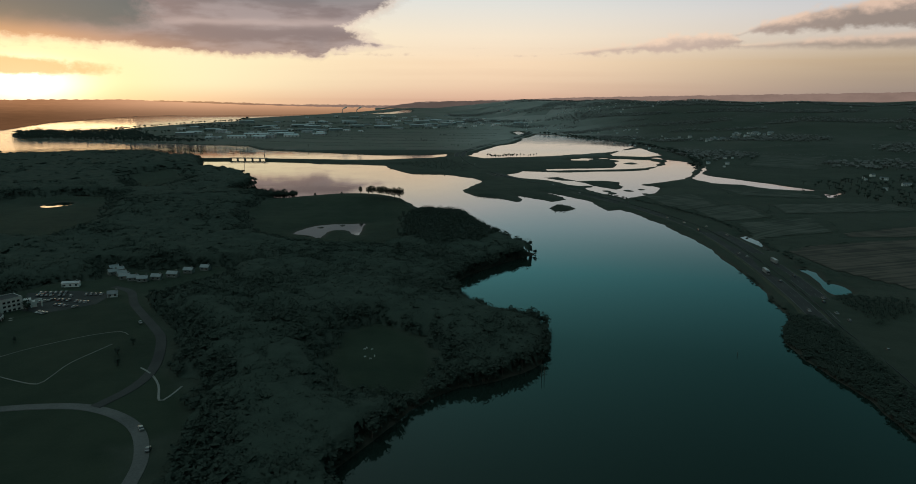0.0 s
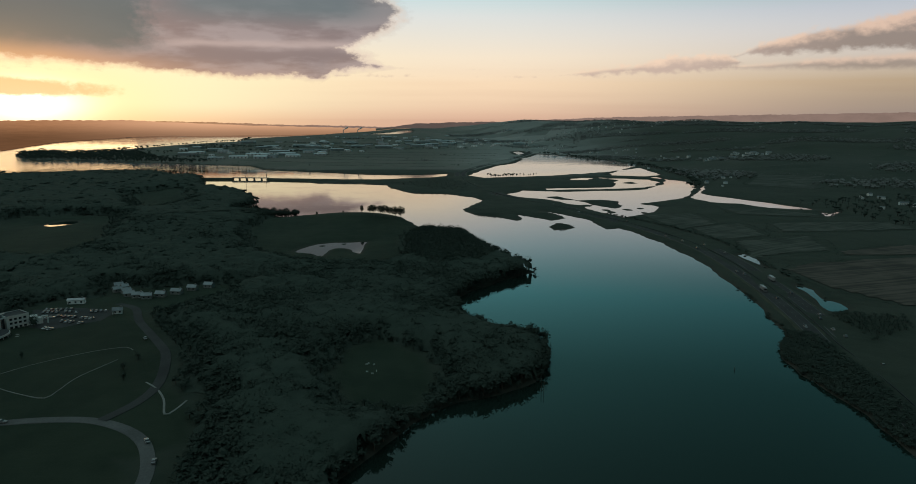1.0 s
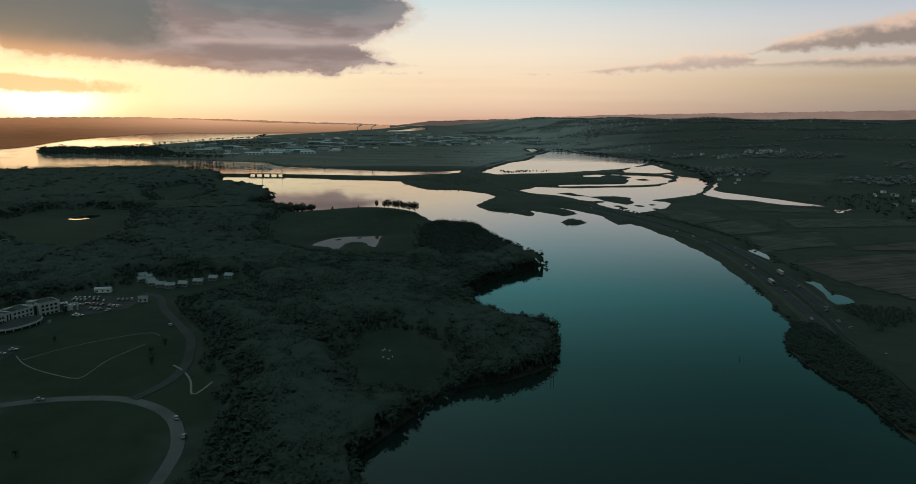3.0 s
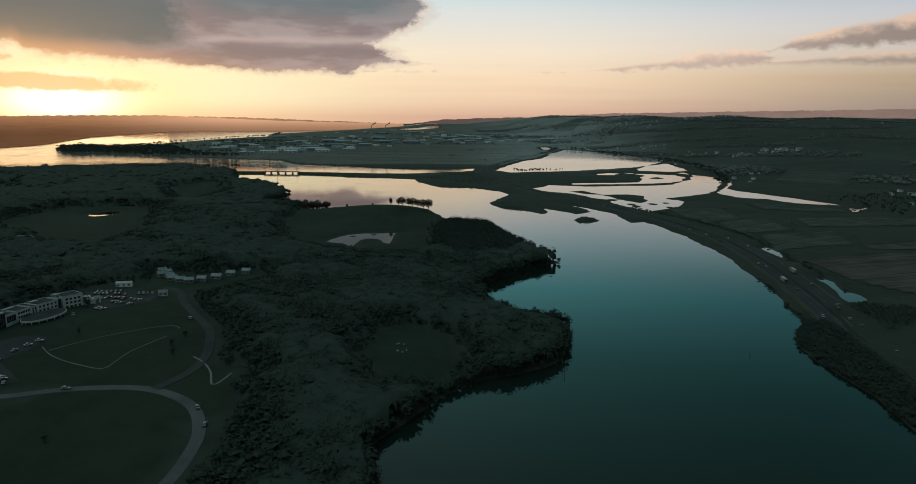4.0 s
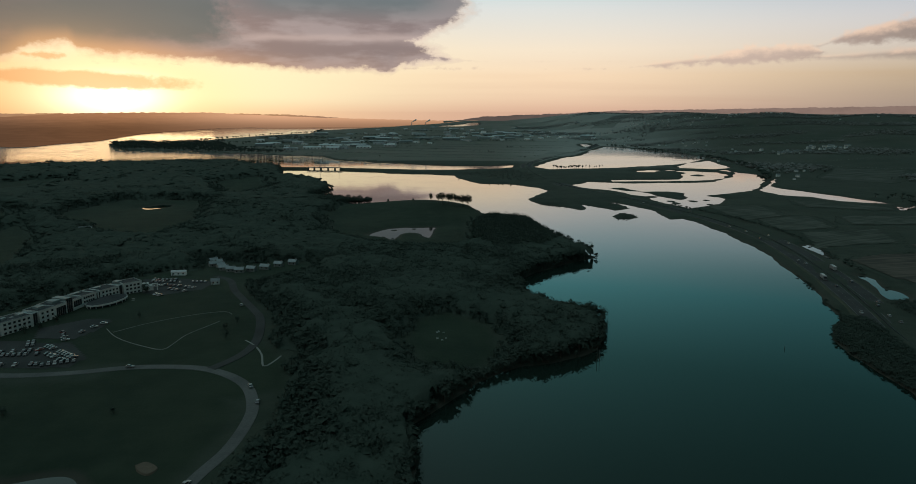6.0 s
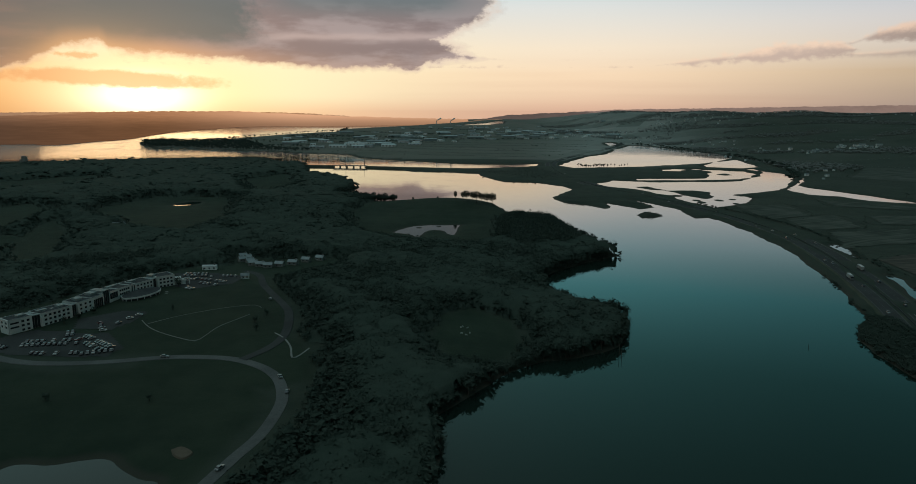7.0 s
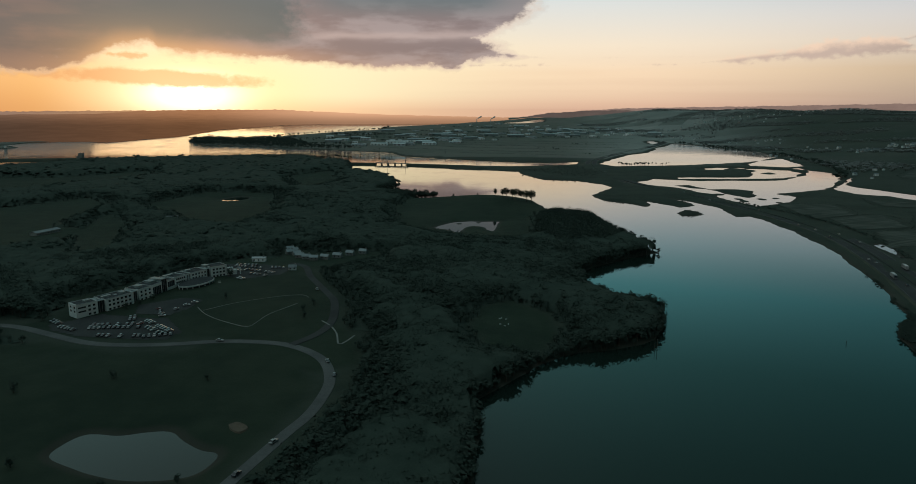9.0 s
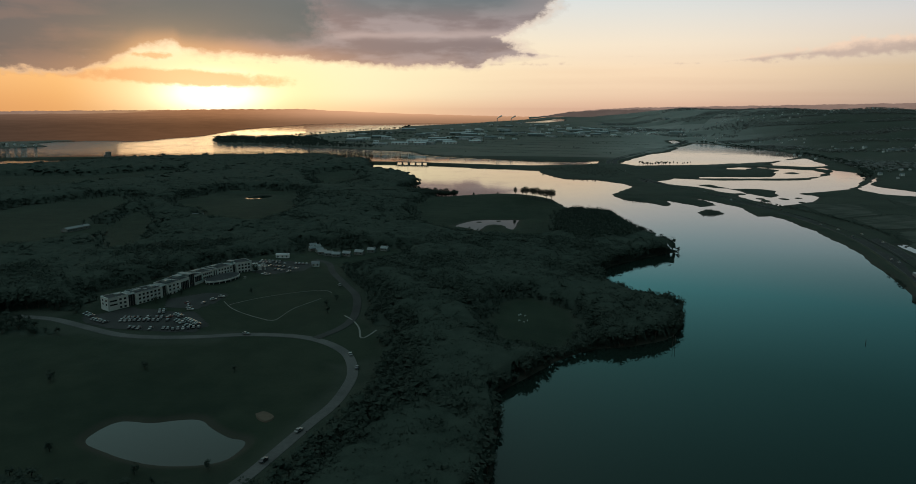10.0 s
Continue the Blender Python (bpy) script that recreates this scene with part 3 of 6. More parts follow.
ISLES = [ISLET, MARSH_ISLE, MARSH_ISLE2, LOOP_ISLE] + [[(x + a * math.cos(k * 1.05), y + 3 * b * math.sin(k * 1.05)) for k in range(6)] for x, y, a, b in MUD]
CLEARINGS = [OPEN_FAIR, OPEN_HOTEL, OPEN_HEAD, OPEN_GLADE, OPEN_W1, OPEN_W2, OPEN_W3, OPEN_W4, OPEN_W5, OPEN_LODGE, OPEN_VERGE, OPEN_TEE, OPEN_BARN]
FAR_SHORE = [(-3000, 1500), (-2300, 1980)] + HARBOUR_N[7:16] + [(-800, 6800), (-600, 7600), (-440, 8800), (-300, 10500), (-60, 11000)]
EYE = 135.0
NEAR_R, RAMP = 2500.0, 0.034


def drawn_in(x, y, z):
    """The far country beyond 2.5 km drawn in towards the viewer along the line of sight, onto one gentle rise, so that all of it lies within 5 km."""
    x, y, z = (np.asarray(a, float) for a in (x, y, z))
    r = np.maximum(np.hypot(x, y), 1.0)
    k = np.where(r > NEAR_R, np.minimum((EYE + RAMP * NEAR_R) / (EYE + RAMP * r), 4930.0 / r), 1.0)
    return x * k, y * k, EYE + (z - EYE) * k


def signed(poly, x, y):
    """Distance to the outline of poly, positive inside."""
    p = np.array(poly, float)
    q = np.roll(p, -1, 0)
    if x.size < 40:
        d = q - p
        ax, ay = x.reshape(-1, 1) - p[:, 0], y.reshape(-1, 1) - p[:, 1]
        k = np.clip((ax * d[:, 0] + ay * d[:, 1]) / np.maximum((d ** 2).sum(1), 1e-9), 0, 1)
        near = np.sqrt(((ax - k * d[:, 0]) ** 2 + (ay - k * d[:, 1]) ** 2).min(1))
        rise = np.where(d[:, 1] == 0, 1e-12, d[:, 1])
        hit = ((p[:, 1] > y.reshape(-1, 1)) != (q[:, 1] > y.reshape(-1, 1))) & (ax < d[:, 0] * ay / rise)
        return (np.where(hit.sum(1) % 2 == 1, 1.0, -1.0) * near).reshape(x.shape)
    best = np.full(x.shape, 1e12)
    inside = np.zeros(x.shape, bool)
    for (ax, ay), (bx, by) in zip(p, q):
        dx, dy = bx - ax, by - ay
        k = np.clip(((x - ax) * dx + (y - ay) * dy) / max(dx * dx + dy * dy, 1e-9), 0, 1)
        best = np.minimum(best, (x - ax - k * dx) ** 2 + (y - ay - k * dy) ** 2)
        if ay != by:
            inside ^= ((ay > y) != (by > y)) & (x < (bx - ax) * (y - ay) / (by - ay) + ax)
    return np.where(inside, 1.0, -1.0) * np.sqrt(best)


def ripple(x, y, size):
    """Cheap smooth wobble between -1 and 1."""
    u, v = x / size, y / size
    return (np.sin(u * 2.1 + 1.3 * np.sin(v * 1.7)) + np.sin(v * 2.6 + 1.1 * np.sin(u * 1.9 + 0.7)) + np.sin((u + v) * 1.3 + 2.0)) / 3


def land(x, y):
    """Metres from the nearest water's edge, positive on land."""
    r = np.hypot(x, y)
    jag = (ripple(x, y, 9.0) * 1.2 + ripple(x + 40, y, 27.0) * 1.8) * np.clip(r / 700, 0.35, 2.5)
    d = np.full(x.shape, 1e9)
    for w in WATERS:
        d = np.minimum(d, -signed(w, x, y))
    for i in ISLES:
        d = np.maximum(d, signed(i, x, y))
    return d + jag


def step(v, lo, hi):
    k = np.clip((v - lo) / (hi - lo), 0, 1)
    return k * k * (3 - 2 * k)


FOOT_AZ = [-60, -2, 3, 8, 12, 16, 20, 25, 32, 40, 60]
FOOT_R = [9000, 8000, 6000, 4300, 3200, 2600, 2150, 1750, 1500, 1450, 1400]


def relief(x, y):
    """The rise of the land above its shore."""
    r, az = np.hypot(x, y), np.degrees(np.arctan2(x, y))
    h = 6 * np.exp(-((x + 250) ** 2 + (y - 400) ** 2) / 24200)
    h = h + 3.5 * np.exp(-((x + 80) ** 2 + (y - 930) ** 2) / 16000)
    h = h + 9 * np.exp(-((x + 430) ** 2 + (y - 1450) ** 2) / 30000)
    foot = np.interp(az, FOOT_AZ, FOOT_R)
    north = step(r - foot, 0, 3000) * (126 + 7 * ripple(x, y, 500) + 5 * np.sin(az * 0.9))
    north = north * step(az, 1, 9) + step(r - foot, 0, 500) * 4 * ripple(x, y, 160)
    behind = 40 * step(-y, 300, 2500)
    return h + np.where(y > 0, north, 0) + behind + 0.5 * ripple(x, y, 45) + 0.8


def height(x, y, d=None):
    x, y = np.asarray(x, float), np.asarray(y, float)
    d = land(x, y) if d is None else d
    r = np.hypot(x, y)
    soft = 5 + r * 0.006
    big = 1 + np.maximum(r - 2500, 0) / 5000
    bank = np.where(d > 0, 1.9, 1.6) * np.tanh(d / soft) * big
    head = 6.5 * np.exp(-((x + 60) ** 2 / 16200 + (y - 955) ** 2 / 4000))
    return bank + np.where(d > 0, step(d, 0, 40 + r * 0.02) * relief(x, y) + step(d, 0, 16) * head, 0)


def sheet(name, verts, faces, mat, smooth=True):
    """A mesh object out of arrays of corners and of triangles or quads."""
    me = bpy.data.meshes.new(name)
    verts, faces = np.asarray(verts, np.float32), np.asarray(faces, np.int32)
    n, k = faces.shape
    me.vertices.add(len(verts))
    me.vertices.foreach_set("co", verts.ravel())
    me.loops.add(n * k)
    me.loops.foreach_set("vertex_index", faces.ravel())
    me.polygons.add(n)
    me.polygons.foreach_set("loop_start", np.arange(0, n * k, k, dtype=np.int32))
    me.polygons.foreach_set("use_smooth", np.full(n, smooth))
    me.update(calc_edges=True)
    for m in mat if isinstance(mat, (list, tuple)) else [mat]:
        me.materials.append(m)
    return new(name, me)


def fan_grid(az, r):
    A, R = np.meshgrid(np.radians(az), r)
    x, y = np.sin(A) * R, np.cos(A) * R
    n, m = len(r), len(az)
    i = np.arange((n - 1) * m).reshape(n - 1, m)
    j = np.roll(i, -1, 1)
    faces = np.stack([i, i + m, j + m, j], -1).reshape(-1, 4)
    return x.ravel(), y.ravel(), faces


def hidden_drop(r, a):
    """How far ground and water are sunk behind the harbour's far shore, out of the camera's view, by distance and
    azimuth.
    """
    line = np.interp(a, [math.degrees(math.atan2(*q)) for q in FAR_SHORE], [math.hypot(*q) for q in FAR_SHORE])
    return 110 * step(r - line, 0, 700) * (a > -60) * (1 - step(a, -4.5, -3.0))


def build_ground():
    az = np.concatenate([np.arange(-50, 44, 0.13), np.arange(44, 310, 7)])
    off = np.concatenate([np.arange(700, 200, -2.6), np.arange(200, 60, -1.2), np.arange(60, 14, -0.7)])
    r = np.concatenate([np.linspace(0.02, 215, 16), 158400 / off])
    x, y, faces = fan_grid(az, r)
    d = land(x, y)
    z = height(x, y, d)
    rr, a = np.hypot(x, y), np.degrees(np.arctan2(x, y))
    # the ground is sunk behind the harbour's far shore so that the camera sees only the hills there
    z = z - hidden_drop(rr, a)
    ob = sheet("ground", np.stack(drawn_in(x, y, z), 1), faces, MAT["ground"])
    field = np.where((x > 300) & (d > 10), 0.10, 0.0) * step(x - 280, 0, 60)
    # far ground takes the paler field tones in full, in place of haze
    field = np.maximum(field, np.where((y > 1900) & (d > 15), 1.0, 0) * (1 - 0.62 * step(a, 6, 13)))
    mown = np.zeros_like(x)
    for c in CLEARINGS:
        mown = np.maximum(mown, step(signed(c, x, y), -4, 6))
    shore = (1 - step(d, 1, 5 + rr * 0.002)) * 0.9
    # alpha lays the haze-paled parcels over the north slopes beyond 1.5 km
    col = ob.data.color_attributes.new("use", "FLOAT_COLOR", "POINT")
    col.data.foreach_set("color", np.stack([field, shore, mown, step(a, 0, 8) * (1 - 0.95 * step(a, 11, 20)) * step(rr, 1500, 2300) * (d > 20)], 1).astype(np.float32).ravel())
    tagged(ob, "dark winter grassland, golf course and fields round the estuary", "ground", kind="structure")


def build_water():
    az = np.concatenate([np.arange(-50, 44, 0.6), np.arange(44, 310, 7)])
    off = np.concatenate([np.arange(700, 200, -20), np.arange(200, 60, -5), np.arange(60, 14, -0.7)])
    r = np.concatenate([np.linspace(0.02, 215, 10), 158400 / off])
    x, y, faces = fan_grid(az, r)
    ob = sheet("water", np.stack(drawn_in(x, y, -hidden_drop(np.hypot(x, y), np.degrees(np.arctan2(x, y)))), 1), faces, MAT["water"])
    tagged(ob, "still estuary water mirroring the sunset sky", "water", kind="structure")


build_ground()
build_water()

# ---- roads and banks ----


def curve_through(points, gap):
    """Points about gap metres apart on a smooth line through the given ones."""
    p = np.array(points, float)
    p = np.vstack([2 * p[0] - p[1], p, 2 * p[-1] - p[-2]])
    out = []
    for i in range(1, len(p) - 2):
        a, b, c, e = p[i - 1:i + 3]
        n = max(2, int(np.linalg.norm(c - b) / gap))
        for t in np.arange(n) / n:
            out.append(0.5 * (2 * b + (c - a) * t + (2 * a - 5 * b + 4 * c - e) * t ** 2 + (3 * b - a - 3 * c + e) * t ** 3))
    return np.array(out + [p[-2]])


def sides(line):
    d = np.gradient(line, axis=0)
    d /= np.linalg.norm(d, axis=1)[:, None]
    return np.stack([d[:, 1], -d[:, 0]], 1)


def ribbon(name, points, profile, mat, level=None, gap=8.0):
    """A strip swept along a line: profile is a row of (offset to the right, height above the level)."""
    line = curve_through(points, gap)
    s = sides(line)
    base = np.maximum(height(line[:, 0], line[:, 1]), 0.6) if level is None else np.full(len(line), float(level))
    if level is None:
        base = np.convolve(np.pad(base, 3, mode="edge"), np.ones(7) / 7, "valid")
    verts = []
    for o, h in profile:
        q = line + s * o
        verts.append(np.stack(drawn_in(q[:, 0], q[:, 1], base + h), 1))
    n, k = len(line), len(profile)
    v = np.stack(verts, 1).reshape(-1, 3)
    i = (np.arange(n - 1)[:, None] * k + np.arange(k - 1)[None]).ravel()
    return sheet(name, v, np.stack([i, i + 1, i + k + 1, i + k], 1), mat, smooth=False)


def dashes(name, points, offset, width, length, pitch, h, level, mat, parent):
    line = curve_through(points, 2.0)
    along = np.concatenate([[0], np.cumsum(np.linalg.norm(np.diff(line, axis=0), axis=1))])
    s = sides(line)
    v, f = [], []
    for a in np.arange(0, along[-1] - length, pitch):
        for q in (a, a + length):
            c = np.array([np.interp(q, along, line[:, 0]), np.interp(q, along, line[:, 1])])
            n = np.array([np.interp(q, along, s[:, 0]), np.interp(q, along, s[:, 1])])
            for e in (-width / 2, width / 2):
                w = c + n * (offset + e)
                v.append(np.stack(drawn_in(w[0], w[1], level + h)))
        f.append([len(v) - 4, len(v) - 3, len(v) - 1, len(v) - 2])
    ob = sheet(name, v, f, mat, smooth=False)
    ob.parent = parent
    return ob


def build_highway():
    bank = ribbon("highway", HIGHWAY, [(-21, -3.2), (-15, -0.1), (15, -0.1), (22, -3.2)], MAT["verge"], level=2.2)
    tagged(bank, "dual carriageway on a low grassy bank beside the water", "road", kind="structure")
    for name, o in (("carriageway", -8.2), ("carriageway", 8.2)):
        c = ribbon(name, HIGHWAY, [(o - 5.4, 0.02), (o + 5.4, 0.02)], MAT["asphalt"], level=2.2)
        c.parent = bank
        for e in (-4.9, 4.9):
            k = ribbon("edge_line", HIGHWAY, [(o + e - 0.07, 0.03), (o + e + 0.07, 0.03)], MAT["worn_paint"], level=2.2)
            k.parent = bank
        dashes("lane_line", HIGHWAY[:14], o, 0.15, 3.0, 9.0, 0.03, 2.2, MAT["worn_paint"], bank)
    rail = ribbon("crash_barrier", HIGHWAY, [(-0.2, 0.0), (-0.2, 0.75), (0.2, 0.75), (0.2, 0.0)], MAT["roof"], level=2.2)
    rail.parent = bank


build_highway()
for name, line, half, label in (("road", ROAD, 2.7, "pale tarmac road curving round the golf course"), ("drive", DRIVE, 2.6, "dim tarmac drive to the lodges"),
                                ("footpath", PATH, 0.45, "pale gravel footpath by the wood")):
    tagged(ribbon(name, line, [(-half - 0.3, -0.5), (-half, 0.16), (half, 0.16), (half + 0.3, -0.5)], MAT[{"road": "pale_road", "drive": "asphalt"}.get(name, "gravel")], gap=4.0), label, "road", kind="structure")
for name, line, half, label in (("field_path", FIELD_WALL, 0.22, "thin pale gravel path round the lawn"), ("field_path", FIELD_N, 0.16, "thin pale gravel path along the lawn")):
    tagged(ribbon(name, line, [(-half - 0.04, -0.3), (-half, 0.2), (half, 0.2), (half + 0.04, -0.3)], MAT["gravel"], gap=4.0), label, "path", kind="structure")
tagged(ribbon("rail_causeway", CAUSEWAY[2:], [(-9, -3.0), (-3.5, 0), (3.5, 0), (9, -3.0)], MAT["verge"], level=2.6), "railway causeway of dark stone and grass across the water", "causeway", kind="structure")
tagged(ribbon("rail_causeway", CAUSEWAY[:2], [(-9, -3.0), (-3.5, 0), (3.5, 0), (9, -3.0)], MAT["verge"], level=2.6), "railway causeway of dark stone and grass across the water", "causeway", kind="structure")
tagged(ribbon("road_causeway", WEST_RAIL, [(-14, -3.5), (-5, 0), (5, 0), (14, -3.5)], MAT["verge"], level=3.0), "low causeway across the harbour water", "causeway", kind="structure")

# ---- trees ----
rng = np.random.default_rng(7)


def tree_shape(seed, tufts, cores, lift=0.25, flat=1.0, limbs=5):
    """A tree one metre high: tapered trunk, limbs, and a crown of irregular clumps with tufts standing out of it.
    Returns corners, triangles and the material of each triangle (0 bark, 1 leaf)."""
    g = np.random.default_rng(seed)
    V, F, K = [], [], []

    def stick(a, b, ra, rb, n=4):
        a, b = np.array(a, float), np.array(b, float)
        d = (b - a) / np.linalg.norm(b - a)
        u = np.cross(d, (0.3, 0.9, 0.1))
        u /= np.linalg.norm(u)
        w = np.cross(d, u)
        o = sum(len(q) for q in V)
        ring = [np.cos(t) * u + np.sin(t) * w for t in np.arange(n) * 2 * np.pi / n]
        V.append(np.array([a + q * ra for q in ring] + [b + q * rb for q in ring]))
        for i in range(n):
            j = (i + 1) % n
            F.extend([[o + i, o + j, o + n + j], [o + i, o + n + j, o + n + i]])
            K.extend([0, 0])

    stick((0, 0, -0.03), (0.01, 0, 0.62), 0.028, 0.012)
    octa = np.array([(0, 0, 1), (1, 0, 0), (0, 1, 0), (-1, 0, 0), (0, -1, 0), (0, 0, -1)])
    otri = np.array([(0, 1, 2), (0, 2, 3), (0, 3, 4), (0, 4, 1), (5, 2, 1), (5, 3, 2), (5, 4, 3), (5, 1, 4)])
    ico = np.array([(0, 0, 1), *[(0.894 * np.cos(a), 0.894 * np.sin(a), 0.447) for a in np.arange(5) * 1.2566], *[(0.894 * np.cos(a + 0.628), 0.894 * np.sin(a + 0.628), -0.447) for a in np.arange(5) * 1.2566], (0, 0, -1)])
    tri = []
    for i in range(5):
        j = (i + 1) % 5
        tri += [[0, 1 + i, 1 + j], [1 + i, 6 + i, 1 + j], [1 + j, 6 + i, 6 + j], [11, 6 + j, 6 + i]]
    tri = np.array(tri)
    mid, spread, tall = 0.5 + lift / 2, 0.30 * (1 + 0.3 * (flat - 1)), (1 - lift) / 2
    for i in range(limbs):
        a = i * 2.4 + g.uniform(-0.4, 0.4)
        stick((0, 0, 0.3 + 0.05 * i), (0.26 * np.cos(a), 0.26 * np.sin(a), g.uniform(mid - 0.05, mid + 0.2)), 0.012, 0.004, 3)
    for i in range(cores):
        a, q = g.uniform(0, 6.283), g.uniform(0.0, 0.8) ** 0.6
        c = np.array([np.cos(a) * spread * q * 0.75, np.sin(a) * spread * q * 0.75, mid + g.uniform(-0.55, 0.62) * tall * (1.05 - q * 0.6)])
        s = g.uniform(0.10, 0.17) * (1.5 if cores < 4 else 1.0)
        o = sum(len(v) for v in V)
        if cores > 8:
            V.append(c + octa @ np.linalg.qr(g.normal(size=(3, 3)))[0] * g.uniform(0.7, 1.3, (6, 1)) * s * 0.85 * (1, 1, 0.8 / flat))
            F.extend((otri + o).tolist())
            K.extend([1] * 8)
        else:
            V.append(c + ico * g.uniform(0.65, 1.25, (12, 1)) * s * (1, 1, 0.8 / flat))
            F.extend((tri + o).tolist())
            K.extend([1] * 20)
    for i in range(tufts):
        d = g.normal(size=3)
        d /= np.linalg.norm(d)
        c = d * (spread, spread, tall) * g.uniform(0.75, 1.12) + (0, 0, mid)
        o = sum(len(v) for v in V)
        V.append(c + g.normal(size=(3, 3)) * 0.036)
        F.append([o, o + 1, o + 2])
        K.append(1)
    return np.vstack(V), np.array(F), np.array(K)


NEAR_TREES = [tree_shape(s, 90, 11, limbs=1) for s in (1, 2, 3, 4)]
MID_TREES = [tree_shape(s, 34, 9, limbs=0) for s in (11, 12, 13)]
FAR_TREES = [tree_shape(s, 14, 2, limbs=0) for s in (21, 22, 23)]


def plant(name, shapes, pos, tall, label, leaf="leaf", wide=1.0):
    """Many trees as one stretch of woodland."""
    if not len(pos):
        return None
    V, F, K, o = [], [], [], 0
    pick = rng.integers(len(shapes), size=len(pos))
    turn = rng.uniform(0, 6.283, len(pos))
    girth = rng.uniform(0.85, 1.25, len(pos)) * wide
    for s, (v, f, k) in enumerate(shapes):
        i = np.flatnonzero(pick == s)
        if not len(i):
            continue
        c, sn = np.cos(turn[i])[:, None], np.sin(turn[i])[:, None]
        h = tall[i][:, None]
        x = (v[:, 0] * c - v[:, 1] * sn) * h * girth[i][:, None] + pos[i, 0:1]
        y = (v[:, 0] * sn + v[:, 1] * c) * h * girth[i][:, None] + pos[i, 1:2]
        z = v[:, 2] * h + pos[i, 2:3]
        V.append(np.stack(drawn_in(x, y, z), -1).reshape(-1, 3))
        F.append((f[None] + (np.arange(len(i)) * len(v))[:, None, None]).reshape(-1, 3) + o)
        K.append(np.tile(k, len(i)))
        o += len(i) * len(v)
    ob = sheet(name, np.vstack(V), np.vstack(F), [MAT["bark"], MAT[leaf]], smooth=False)
    ob.data.polygons.foreach_set("material_index", np.concatenate(K).astype(np.int32))
    return tagged(ob, label, "woodland", kind="stuff")


def scatter(x0, x1, y0, y1, gap):
    """Uneven rows of points about gap apart."""
    x, y = np.meshgrid(np.arange(x0, x1, gap), np.arange(y0, y1, gap * 0.9))
    x = x + rng.uniform(-0.45, 0.45, x.shape) * gap
    y = y + rng.uniform(-0.45, 0.45, x.shape) * gap
    return x.ravel(), y.ravel()


def clear_of(x, y, lines, room):
    ok = np.ones(x.shape, bool)
    for l, w in lines:
        p = curve_through(l, 6.0)
        for q in p:
            ok &= (x - q[0]) ** 2 + (y - q[1]) ** 2 > (w + room) ** 2
    return ok


ISLAND = [(-2600, 700)] + [(-44, 60)] + SHORE_NEAR + SHORE_SOUTH + ISLAND_W


def island_wood(x0, x1, y0, y1, gap, shapes, lo, hi, rmin, rmax, edge=0.6):
    x, y = scatter(x0, x1, y0, y1, gap)
    r = np.hypot(x, y)
    k = (r >= rmin) & (r < rmax)
    x, y = x[k], y[k]
    ok = (signed(ISLAND, x, y) > 0) & (land(x, y) > edge)
    open_d = np.full(x.shape, -1e9)
    for c in CLEARINGS:
        open_d = np.maximum(open_d, signed(c, x, y))
    ok &= open_d + 5 * ripple(x, y, 14) < 0
    ok &= clear_of(x, y, ((ROAD, 11.0), (DRIVE, 5), (PATH, 6)), 3.0)
    ok &= ~((np.abs(x + 265 + (y - 400) * -0.28) < 22) & (y > 325) & (y < 480))
    x, y = x[ok], y[ok]
    z = height(x, y)
    tall = rng.uniform(lo, hi, len(x)) * (1 + 0.15 * ripple(x, y, 40)) * (0.45 + 0.55 * step(-open_d[ok], 0, 26))
    return np.stack([x, y, z - 0.2], 1), tall



